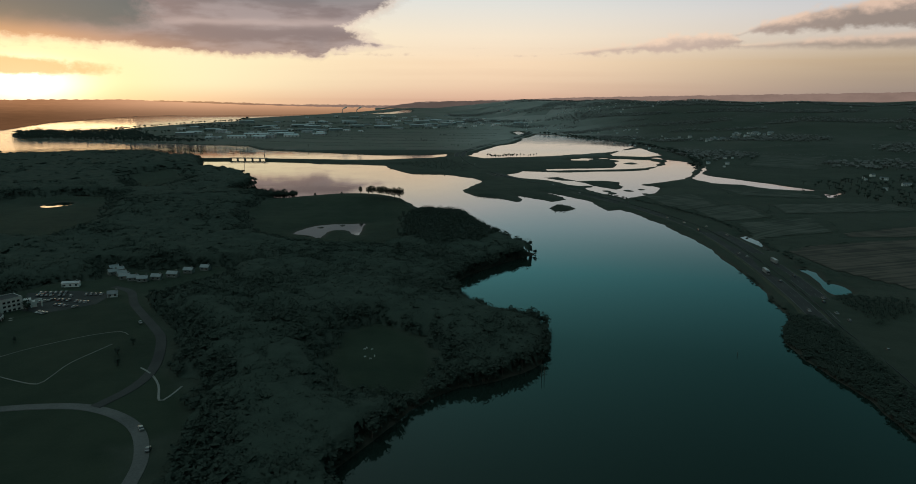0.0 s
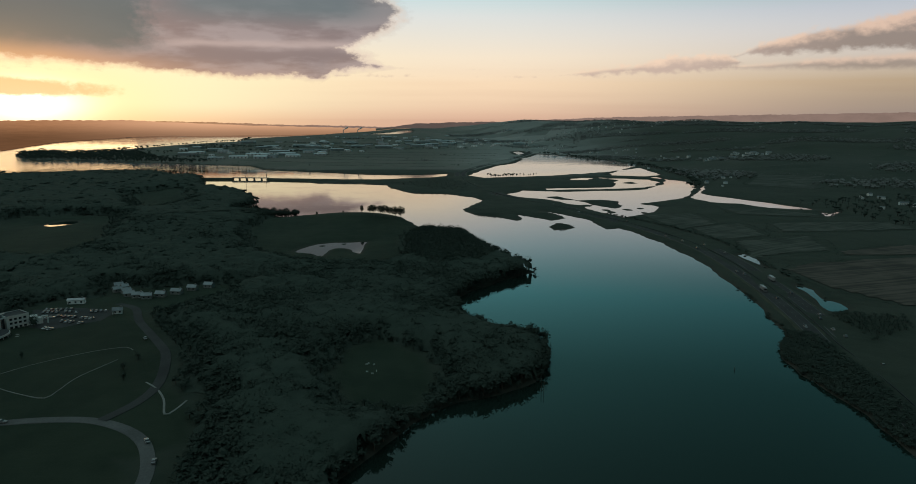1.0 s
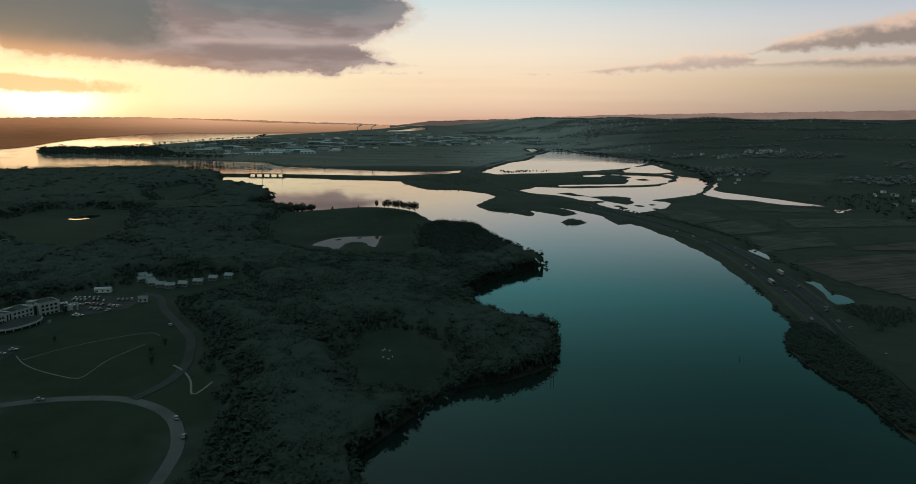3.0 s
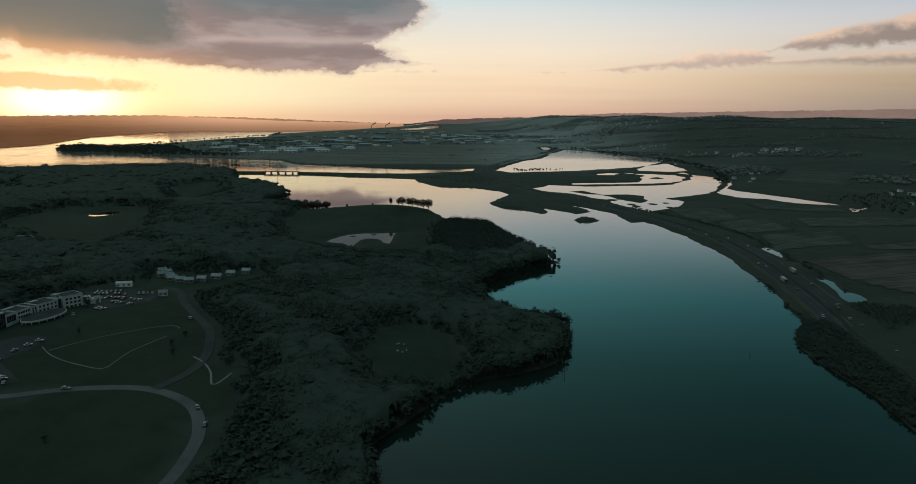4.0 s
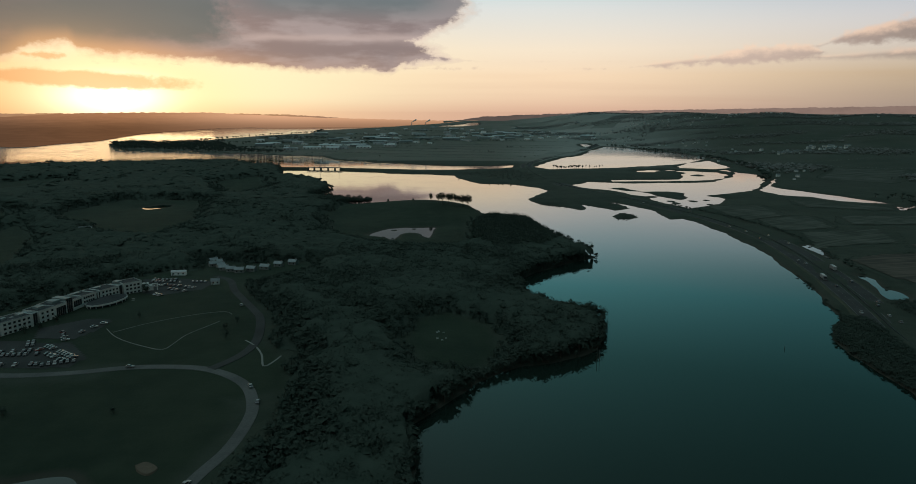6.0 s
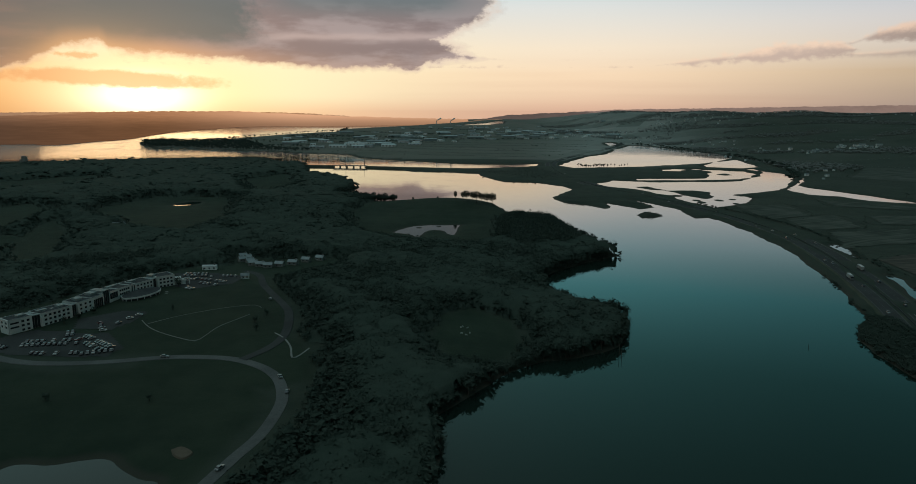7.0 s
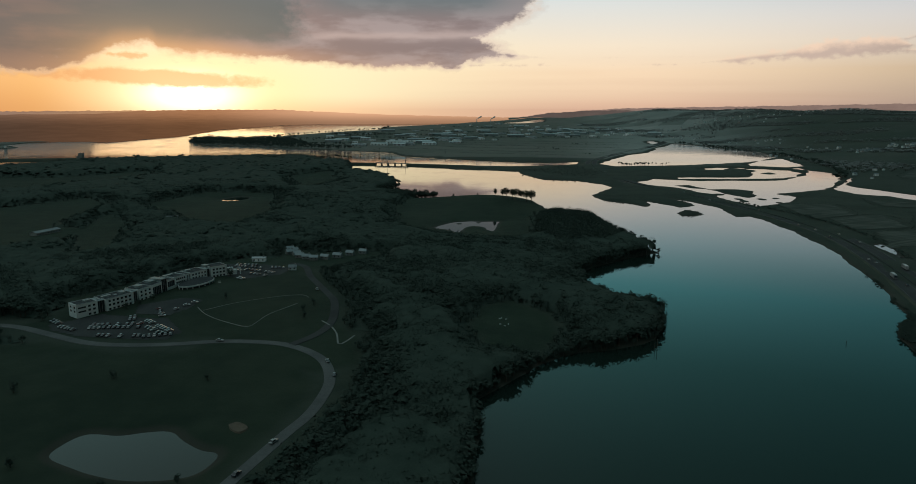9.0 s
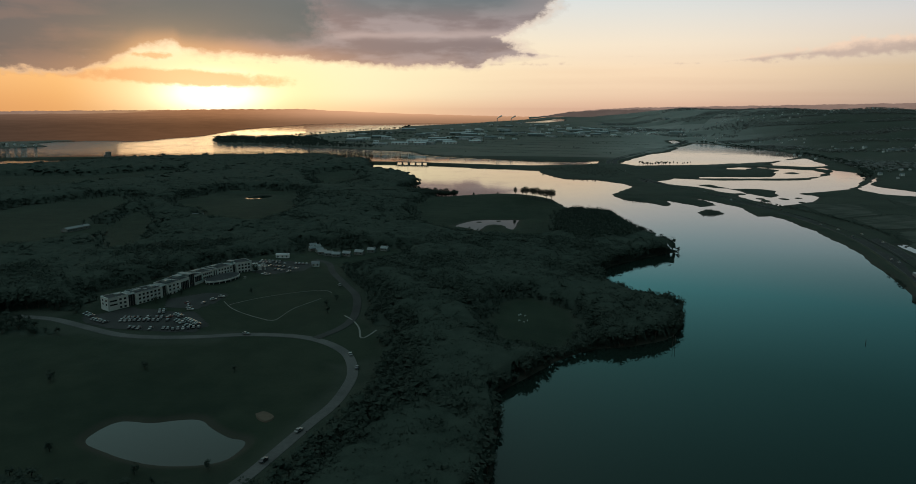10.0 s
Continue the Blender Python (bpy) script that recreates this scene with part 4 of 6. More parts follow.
def canopy_fill(x0, x1, y0, y1, gap, tall, rmin, rmax):
    """An added leaf sheet below the crown tops that covers the dark gaps between them."""
    x, y = np.meshgrid(np.arange(x0, x1, gap), np.arange(y0, y1, gap))
    n, m = x.shape
    x, y = x.ravel() + rng.uniform(-0.37, 0.37, x.size) * gap, y.ravel() + rng.uniform(-0.37, 0.37, y.size) * gap
    shore = np.minimum(signed(ISLAND, x, y), land(x, y) - 0.2)
    deep = np.full(x.shape, 1e9)
    for c in CLEARINGS:
        deep = np.minimum(deep, -signed(c, x, y) - 5 * ripple(x, y, 14))
    for l, w in ((ROAD, 13.0), (DRIVE, 7.0), (PATH, 8.0)):
        q = curve_through(l, 6.0)
        away = np.full(x.shape, 1e9)
        for a in q:
            away = np.minimum(away, (x - a[0]) ** 2 + (y - a[1]) ** 2)
        deep = np.minimum(deep, np.sqrt(away) - w)
    deep = np.minimum(deep, np.maximum(np.abs(x + 265 + (y - 400) * -0.28) - 24, np.maximum(322 - y, y - 485)))
    rise = step(deep, 0, 14 + 4.0 * gap) * (0.12 + 0.88 * step(shore, 0, 1.5 * gap))
    deep = np.minimum(deep, shore)
    z = height(x, y) + tall * rise * (1 + 0.10 * ripple(x, y, 11) + 0.08 * ripple(x + 9, y, 4.3)) + rng.uniform(-0.5, 0.5, x.size)
    i = np.arange(n * m).reshape(n, m)
    r = np.hypot(x, y)
    ok = ((deep > 0.0) & (r >= rmin) & (r < rmax)).reshape(n, m)
    keep = ok[:-1, :-1] & ok[1:, :-1] & ok[:-1, 1:] & ok[1:, 1:]
    f = np.stack([i[:-1, :-1][keep], i[:-1, 1:][keep], i[1:, 1:][keep], i[1:, :-1][keep]], 1)
    used, back = np.unique(f, return_inverse=True)
    tagged(sheet("canopy_fill", np.stack([x, y, z], 1)[used], back.reshape(-1, 4), MAT["leaf"]), "dark leaf sheet added to close the gaps between the crowns", "woodland", kind="stuff")


canopy_fill(-760, 132, 140, 1020, 3.0, 8.8, 0, 1020)
canopy_fill(-1500, 20, 700, 1800, 6.5, 9.5, 1010, 1900)
p, h = island_wood(-420, 130, 150, 720, 5.6, NEAR_TREES, 8.8, 11.6, 150, 640)
plant("woodland", NEAR_TREES, p, h, "dense dark winter woodland above the estuary shore", wide=1.3)
p, h = island_wood(-1000, 130, 300, 1320, 8.5, MID_TREES, 8.5, 13, 640, 1250)
plant("woodland", MID_TREES, p, h, "dark woods among the golf fairways", wide=1.4)
p, h = island_wood(-1900, -200, 700, 1800, 15, FAR_TREES, 8, 14, 1250, 2400)
plant("woodland", FAR_TREES, p, h, "dark belt of trees along the far shore", wide=1.7)


def wood_in(outline, gap, shapes, lo, hi, label, wide=1.5, thin=0.0, edge=1.0, patch=None, leaf="leaf"):
    """Trees all over an outline on land, thinned by a slow wobble."""
    q = np.array(outline, float)
    x, y = scatter(q[:, 0].min(), q[:, 0].max(), q[:, 1].min(), q[:, 1].max(), gap)
    if patch:
        x, y = rng.uniform(q[:, 0].min(), q[:, 0].max(), len(x)), rng.uniform(q[:, 1].min(), q[:, 1].max(), len(x))
    ok = (signed(outline, x, y) > 0) & (land(x, y) > edge) & (ripple(x, y, patch or gap * 9) > thin - (0.15 if patch else 0.4) * rng.random(len(x)))
    x, y = x[ok], y[ok]
    if len(x):
        plant("woodland", shapes, np.stack([x, y, height(x, y) - 0.2], 1), rng.uniform(lo, hi, len(x)), label, leaf, wide)


def hedge(line, label="dark hedgerow between winter fields", gap=2.4, lo=1.2, hi=2.8, jitter=1.5, shapes=None, wide=2.0, leaf="leaf"):
    p = curve_through(line, gap) + 0.0
    p = p + rng.uniform(-jitter, jitter, p.shape)
    p = p[land(p[:, 0], p[:, 1]) > 0.5]
    plant("hedgerow", shapes or FAR_TREES, np.column_stack([p, height(p[:, 0], p[:, 1]) - 0.6]), rng.uniform(lo, hi, len(p)), label, leaf, wide)


# scrub on the bank below the highway, and beyond it
wood_in([(246, 448), (228, 425), (216, 400), (210, 374), (212, 345), (208, 300), (196, 200), (222, 230), (236, 320), (247, 380), (256, 430)], 2.5, MID_TREES, 2.2, 3.8, "low scrub on the bank below the highway", thin=-1.0, edge=0.3, wide=2.0)
wood_in([(285, 420), (330, 445), (352, 490), (330, 500), (292, 480)], 3.5, MID_TREES, 1.4, 2.8, "low thicket beside a drainage ditch", wide=2.2)
wood_in([(305, 300), (420, 420), (560, 560), (700, 500), (500, 250)], 11, MID_TREES, 5, 10, "scattered trees beyond the highway", thin=0.1)
# the low island by the highway
wood_in([(85, 1015), (125, 995), (150, 1015), (215, 985), (190, 1065), (120, 1180), (95, 1100)], 6.5, FAR_TREES, 0.9, 2.2, "low scrub on a marshy island", thin=-0.1)
wood_in(ISLET, 3.5, FAR_TREES, 0.8, 2.2, "low scrub on a tiny islet", thin=-0.9, edge=0.3)
wood_in([(130, 1640), (560, 1640), (520, 1440), (240, 1390), (150, 1500)], 18, FAR_TREES, 1, 2.6, "scrub on the marsh", thin=0.3)
wood_in([(-60, 1500), (105, 1290), (110, 1500), (70, 1640), (-60, 1600)], 13, FAR_TREES, 2, 5, "scrub beside the causeway", thin=0.0)
# the wooded tip of the industrial island and its shelter belts
wood_in([(-1560, 2850), (-1430, 2590), (-1250, 2360), (-860, 2240), (-860, 2420), (-1020, 2700), (-1150, 3060), (-1350, 2880)], 17, FAR_TREES, 8, 15, "dark wood on the low headland", thin=-0.5)
wood_in([(-1150, 3060), (-1020, 2700), (-860, 2750), (-860, 3200), (-700, 3400), (-1050, 4100)], 30, FAR_TREES, 6, 11, "dark trees behind the factories", thin=0.1)
wood_in([(-700, 2200), (80, 1830), (330, 2500), (300, 3400), (-600, 3600)], 34, FAR_TREES, 4, 7, "scattered trees on the flat fields", thin=0.75, patch=120)
for line in ([(-560, 2300), (-300, 2200), (60, 2150)], [(-500, 2600), (-100, 2500), (260, 2420)], [(-420, 2900), (0, 2850), (330, 2800)], [(-260, 2060), (-60, 2030), (90, 2000)], [(-420, 2440), (-200, 2350), (180, 2280)], [(-300, 2720), (40, 2660), (300, 2620)],
             [(-600, 3300), (-100, 3200), (400, 3200)], [(-700, 3700), (0, 3600), (500, 3650)]):
    hedge(line, gap=5.0, lo=1.8, hi=4.2, jitter=1.5)
hedge([(316, 520), (330, 600), (345, 700), (345, 780), (335, 850), (310, 930), (280, 1010)], "scrub along the foot of the highway bank", gap=3.5, lo=2, hi=4.5, jitter=2.5)
hedge([(590, 1430), (620, 1500), (660, 1650), (690, 1800), (700, 2100), (690, 2250), (640, 2450), (600, 2650), (520, 2850)], "trees along the far lagoon shore", gap=9, lo=6, hi=12, jitter=8)
# the north slopes: woods, hedges and fields climbing to the skyline
SLOPE = [(700, 2150), (640, 1500), (900, 1250), (1900, 1400), (2600, 2600), (2200, 4200), (1200, 4300), (560, 3000)]
# these far woods take the foliage colour that is lightened for haze
wood_in(SLOPE, 16, FAR_TREES, 6, 10, "woods on the north slopes, paled for distance haze", thin=0.3, wide=1.9, patch=170, leaf="hazed_leaf")
wood_in([(560, 3000), (1200, 4300), (2200, 4200), (2000, 6500), (300, 7000), (300, 4200)], 28, FAR_TREES, 7, 12, "woods on the upper slopes, paled for distance haze", thin=0.18, wide=2.2, patch=330, leaf="hazed_leaf")
wood_in([(900, 1250), (640, 1130), (640, 1000), (560, 560), (900, 500), (1900, 1400)], 22, FAR_TREES, 5, 10, "copses round the farms", thin=0.3, leaf="leaf")
for k in range(15):          # hedges along the slope, one above the other
    a = 0.10 + 0.028 * k
    for r0 in ((2000 + 210 * k), (2900 + 150 * k)):
        u = np.linspace(0, 1, 7)
        line = [(r0 * np.sin(0.2 + 0.36 * q + 0.02 * np.sin(q * 9 + k)), (r0 + 130 * np.sin(q * 5 + 2 * k)) * np.cos(0.2 + 0.36 * q)) for q in u]
        hedge(line, "hedgerow across the north slope, paled for distance haze", gap=9, lo=1.5, hi=3.2, jitter=2.5, wide=2.2, leaf="hazed_leaf")
hedge([(175, 1655), (200, 1668), (225, 1676), (246, 1680)], "row of conifers on the marsh bank", gap=4.5, lo=9, hi=13, jitter=1.5, wide=1.0)
hedge([(256, 1682), (275, 1690), (298, 1698)], "row of thin poplars on the marsh bank", gap=8, lo=8, hi=14, jitter=1.5, wide=0.5)
# bushes hanging over the wooded shore
hedge(SHORE_NEAR + SHORE_SOUTH[:13], "bushes hanging over the shore", gap=2.2, lo=4.0, hi=7.5, jitter=1.8, shapes=NEAR_TREES, wide=1.3)
hedge(SHORE_SOUTH[13:27], "bushes hanging over the shore", gap=2.6, lo=4.0, hi=7.5, jitter=2.0, shapes=MID_TREES, wide=1.3)
hedge(SHORE_NEAR + SHORE_SOUTH[:27], "low scrub at the water's edge", gap=1.8, lo=1.6, hi=3.2, jitter=1.4, shapes=MID_TREES, wide=2.2)
hedge(SHORE_ROAD[-10:], "low scrub at the water's edge", gap=2.0, lo=1.6, hi=3.4, jitter=1.6, shapes=MID_TREES, wide=2.2)
hedge(SHORE_SOUTH[33:], "trees on the far point", gap=7, lo=5, hi=9, jitter=4.0, wide=1.4)
# the taller wood on the neck of the headland
wood_in([(-8, 680), (-8, 780), (12, 832), (48, 826), (64, 765), (84, 700), (60, 640), (15, 630)], 5.2, NEAR_TREES, 10.5, 13.8, "tall dark wood on the neck of the headland", thin=-1.0, wide=1.0)
# the thicket at the water's edge beyond the headland
wood_in([(-266, 1032), (-215, 1014), (-160, 985), (-160, 958), (-215, 972), (-266, 1005)], 5.0, MID_TREES, 7, 11, "dark thicket at the water's edge", thin=-1.0, edge=0.3, wide=1.3)
# tree belts between the factories
for line in ([(-1000, 2560), (-820, 2500), (-700, 2480)], [(-1050, 2900), (-850, 2900), (-620, 2760)], [(-900, 3150), (-600, 3000), (-300, 2860)], [(-950, 3600), (-500, 3350), (-100, 3250), (250, 3300)], [(-900, 4200), (-400, 3850), (200, 3900)], [(-700, 5000), (-100, 4700), (350, 4800)]):
    hedge(line, "dark belt of trees between the factories", gap=9, lo=5, hi=11, jitter=14)
# shelter belts along both shores of the industrial island
hedge(LITTLE[1:9], "dark trees along the north shore of the flat island", gap=12, lo=9, hi=15, jitter=22)
wood_in([(-860, 2240), (-700, 2178), (-620, 2240), (-860, 2420)], 17, FAR_TREES, 7, 13, "dark wood on the low headland", thin=-0.3)
# a low headland across the harbour
wood_in([(-2040, 2040), (-1825, 1960), (-1750, 2070), (-1900, 2200)], 20, FAR_TREES, 5, 9, "dark trees on a low harbour headland", thin=-0.2)

# ---- distance ----


def haze_material(name, low, high, veil=None):
    """Far hills as pure emission: their glow stands in for lit haze before them."""
    m = bpy.data.materials.new(name)
    m.use_nodes = True
    t = m.node_tree
    t.nodes.clear()
    p = where(t)
    sep = t.nodes.new("ShaderNodeSeparateXYZ")
    t.links.new(p, sep.inputs[0])
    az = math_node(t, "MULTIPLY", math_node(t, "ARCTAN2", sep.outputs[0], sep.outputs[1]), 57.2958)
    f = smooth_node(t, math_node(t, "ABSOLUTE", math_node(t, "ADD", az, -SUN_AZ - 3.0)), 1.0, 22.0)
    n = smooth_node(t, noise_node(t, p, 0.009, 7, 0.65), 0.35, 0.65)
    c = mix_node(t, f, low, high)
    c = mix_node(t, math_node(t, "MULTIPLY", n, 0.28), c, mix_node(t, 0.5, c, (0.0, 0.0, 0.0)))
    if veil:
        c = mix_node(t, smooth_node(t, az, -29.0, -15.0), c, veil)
        lift = math_node(t, "ADD", 0.62, math_node(t, "MULTIPLY", smooth_node(t, sep.outputs[2], 40.0, 112.0), 0.95))          # glow raised up the slope, painting in thicker haze
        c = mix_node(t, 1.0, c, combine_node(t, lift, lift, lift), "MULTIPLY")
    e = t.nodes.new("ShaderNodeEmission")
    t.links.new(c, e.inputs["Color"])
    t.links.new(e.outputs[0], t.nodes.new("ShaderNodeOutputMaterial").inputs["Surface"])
    return m


def ridge(name, azs, rs, els, mat, label, rough=0.012, foot=-1.6):
    """A far ridge: elevation angles of its crest against azimuth, at the distance rs."""
    az = np.arange(azs[0], azs[-1], 0.12)
    r = np.interp(az, azs, rs)
    el = np.interp(az, azs, els) + rough * (np.sin(az * 5.1) + np.sin(az * 2.3 + 1) + 0.7 * np.sin(az * 13.7 + 2)) + rng.uniform(-0.012, 0.012, len(az))
    rows = []
    for k in np.linspace(0, 1, 5):
        e = foot + (el - foot) * np.sin(k * np.pi / 2)
        rr = r + 260 * k
        rows.append(np.stack([np.sin(np.radians(az)) * rr, np.cos(np.radians(az)) * rr, EYE + np.tan(np.radians(e)) * rr], 1))
    n = len(az)
    i = (np.arange(4)[:, None] * n + np.arange(n - 1)[None]).ravel()
    tagged(sheet(name, np.vstack(rows), np.stack([i, i + 1, i + n + 1, i + n], 1), mat), label, "hill", kind="structure")


HAZE_NEAR = haze_material("shore_hill_haze_glow", (0.27, 0.125, 0.058), (0.115, 0.072, 0.052), (0.50, 0.27, 0.155))
HAZE_FAR = haze_material("far_hill_haze_glow", (0.55, 0.28, 0.12), (0.26, 0.18, 0.15))


def harbour_hill():
    """The land across the harbour, rising from its shore."""
    line = curve_through(FAR_SHORE, 60.0)
    az = np.degrees(np.arctan2(line[:, 0], line[:, 1]))
    top = np.interp(az, [-62, -42, -35, -31, -27, -22, -18, -13, -7, -2, 0], [-0.5, -0.55, -0.44, -0.22, -0.14, -0.12, -0.3, -0.5, -0.62, -0.7, -0.9])
    x0, y0, z0 = drawn_in(line[:, 0] * 0.985, line[:, 1] * 0.985, 0 * az - 4)
    r0 = np.hypot(x0, y0)
    rows = []
    far_r = np.maximum(np.interp(az, [-62, -34, -30, -27, -20, -12], [4900, 4900, 5100, 5140, 5000, 4930]), r0 + 60)
    crest = EYE + np.tan(np.radians(top + 0.02 * np.sin(az * 9) + 0.012 * np.sin(az * 23))) * far_r
    rows.append(np.stack([x0, y0, z0 - 2], 1))
    z0 = z0 + 5.5
    for k in np.linspace(0, 1, 7):
        r = r0 + 4 + (far_r - r0) * k
        rows.append(np.stack([x0 / r0 * r, y0 / r0 * r, z0 + (crest - z0) * k ** 1.15 + 5 * np.sin(az * 3 + k * 9) * k * (1 - k)], 1))
    n = len(az)
    i = (np.arange(7)[:, None] * n + np.arange(n - 1)[None]).ravel()
    tagged(sheet("harbour_hill", np.vstack(rows), np.stack([i, i + 1, i + n + 1, i + n], 1), HAZE_NEAR), "brown hills across the harbour, glowing in place of haze", "hill", kind="structure")


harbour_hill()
ridge("far_ridge", [-50, -30, -22, -16, -10, -2, 1, 6, 14, 24, 40], [4950] * 11, [-0.4, -0.2, -0.15, -0.25, -0.45, -0.42, -0.02, 0.1, 0.25, 0.45, 0.75], HAZE_FAR, "pale ridge on the horizon, glowing in place of haze")
ridge("valley_ridge", [-4, -2, 0, 3, 6, 10, 14], [4880] * 7, [-0.9, -0.55, -0.25, -0.12, -0.06, -0.08, -0.2], haze_material("valley_hill_haze_glow", (0.20, 0.13, 0.10), (0.115, 0.088, 0.078)), "wooded ridge above the river valley, glowing in place of haze")

# ---- building helpers ----


def part(name, bm, mat, parent, label=""):
    """Links a bmesh as one mesh under its thing or part."""
    me = bpy.data.meshes.new(name)
    bm.to_mesh(me)
    bm.free()
    me.materials.append(mat)
    ob = new(name, me)
    ob.parent = parent
    return tagged(ob, label)


def box(bm, x0, x1, y0, y1, z0, z1):
    v = [bm.verts.new(p) for p in ((x0, y0, z0), (x1, y0, z0), (x1, y1, z0), (x0, y1, z0), (x0, y0, z1), (x1, y0, z1), (x1, y1, z1), (x0, y1, z1))]
    for f in ((3, 2, 1, 0), (4, 5, 6, 7), (0, 1, 5, 4), (1, 2, 6, 5), (2, 3, 7, 6), (3, 0, 4, 7)):
        bm.faces.new([v[i] for i in f])
    return bm


def boxes(*rows):
    bm = bmesh.new()
    for r in rows:
        box(bm, *r)
    return bm


def prism(bm, outline, z0, z1):
    """An upright prism over a plan outline."""
    lo, hi = [bm.verts.new((x, y, z0)) for x, y in outline], [bm.verts.new((x, y, z1)) for x, y in outline]
    n = len(outline)
    for i in range(n):
        bm.faces.new([lo[i], lo[(i + 1) % n], hi[(i + 1) % n], hi[i]])
    bm.faces.new(hi)
    bm.faces.new(lo[::-1])
    bmesh.ops.recalc_face_normals(bm, faces=bm.faces)
    return bm


def gable(bm, w, d, z0, rise, over=0.35, thick=0.18):
    """A pitched roof with eaves, its ridge along x."""
    sec = [(-d / 2 - over, z0 - 0.1), (0, z0 + rise), (d / 2 + over, z0 - 0.1), (d / 2 + over, z0 - 0.1 + thick), (0, z0 + rise + thick), (-d / 2 - over, z0 - 0.1 + thick)]
    a = [bm.verts.new((-w / 2 - over, y, z)) for y, z in sec]
    b = [bm.verts.new((w / 2 + over, y, z)) for y, z in sec]
    n = len(sec)
    for i in range(n):
        bm.faces.new([a[i], a[(i + 1) % n], b[(i + 1) % n], b[i]])
    for q in (a, b):
        bm.faces.new([q[0], q[1], q[4], q[5]])
        bm.faces.new([q[1], q[2], q[3], q[4]])
    bmesh.ops.recalc_face_normals(bm, faces=bm.faces)
    return bm


def tube(bm, a, b, ra, rb, n=8):
    a, b = Vector(a), Vector(b)
    q = (b - a).to_track_quat("Z", "Y")
    r0 = [bm.verts.new(a + q @ Vector((math.cos(t) * ra, math.sin(t) * ra, 0))) for t in [i * 2 * math.pi / n for i in range(n)]]
    r1 = [bm.verts.new(b + q @ Vector((math.cos(t) * rb, math.sin(t) * rb, 0))) for t in [i * 2 * math.pi / n for i in range(n)]]
    for i in range(n):
        bm.faces.new([r0[i], r0[(i + 1) % n], r1[(i + 1) % n], r1[i]])
    bm.faces.new(r1)
    bm.faces.new(r0[::-1])
    return bm


def thing(name, x, y, turn, label, category, group="", z=None):
    """An Empty on the ground that carries the parts of one thing; turn in degrees."""
    ground = float(height(np.array([x]), np.array([y]))[0]) if z is None else z
    px, py, pz = (float(q) for q in drawn_in(x, y, ground))
    ob = new(name)
    k = math.hypot(px, py) / max(math.hypot(x, y), 1.0)
    ob.matrix_world = pose(px, py, pz, 0, 0, turn) @ Matrix.Scale(k, 4)
    return tagged(ob, label, category, group)


def again(ob, x, y, turn, z=None, size=1.0):
    """A copy of a thing on the ground at another place."""
    ground = float(height(np.array([x]), np.array([y]))[0]) if z is None else z
    px, py, pz = (float(q) for q in drawn_in(x, y, ground))
    k = math.hypot(px, py) / max(math.hypot(x, y), 1.0)
    c = copy_thing(ob, pose(px, py, pz, 0, 0, turn))
    c.scale = (k * size,) * 3
    return c


def pierced_wall(length, tall, holes, thick=0.35):
    """A wall in the xz plane, its outer face at y = 0 and its body behind it (+y), with openings right through: holes are (x0, x1, z0, z1)."""
    xs = sorted({0.0, length, *[h[0] for h in holes], *[h[1] for h in holes]})
    zs = sorted({0.0, tall, *[h[2] for h in holes], *[h[3] for h in holes]})
    bm = bmesh.new()
    cell = {}

    def vert(x, y, z):
        key = (round(x, 3), y, round(z, 3))
        if key not in cell:
            cell[key] = bm.verts.new((x, y, z))
        return cell[key]

    def solid(i, j):
        if not (0 <= i < len(xs) - 1 and 0 <= j < len(zs) - 1):
            return False
        cx, cz = (xs[i] + xs[i + 1]) / 2, (zs[j] + zs[j + 1]) / 2
        return not any(h[0] < cx < h[1] and h[2] < cz < h[3] for h in holes)

    for i in range(len(xs) - 1):
        for j in range(len(zs) - 1):
            if not solid(i, j):
                continue
            a, b, c, d = xs[i], xs[i + 1], zs[j], zs[j + 1]
            for y in (0.0, thick):
                bm.faces.new([vert(a, y, c), vert(b, y, c), vert(b, y, d), vert(a, y, d)])
            for di, dj, p, q in ((-1, 0, (a, c), (a, d)), (1, 0, (b, c), (b, d)), (0, -1, (a, c), (b, c)), (0, 1, (a, d), (b, d))):
                if not solid(i + di, j + dj):
                    bm.faces.new([vert(p[0], 0.0, p[1]), vert(q[0], 0.0, q[1]), vert(q[0], thick, q[1]), vert(p[0], thick, p[1])])
    bmesh.ops.recalc_face_normals(bm, faces=bm.faces)
    return bm


def window(parent, x, z, w, h, y=0.16, sill=True):
    """A framed window set back in its opening, in the wall's own axes."""
    fr = part("window", boxes((x, x + 0.1, y, y + 0.1, z, z + h), (x + w - 0.1, x + w, y, y + 0.1, z, z + h), (x + 0.1, x + w - 0.1, y, y + 0.1, z + h - 0.1, z + h), (x + 0.1, x + w - 0.1, y, y + 0.1, z, z + 0.1)), MAT["steel"], parent)
    part("pane", boxes((x + 0.1, x + w - 0.1, y + 0.03, y + 0.06, z + 0.1, z + h - 0.1)), MAT["dark_glass"], fr)
    return fr


# ---- the hotel ----


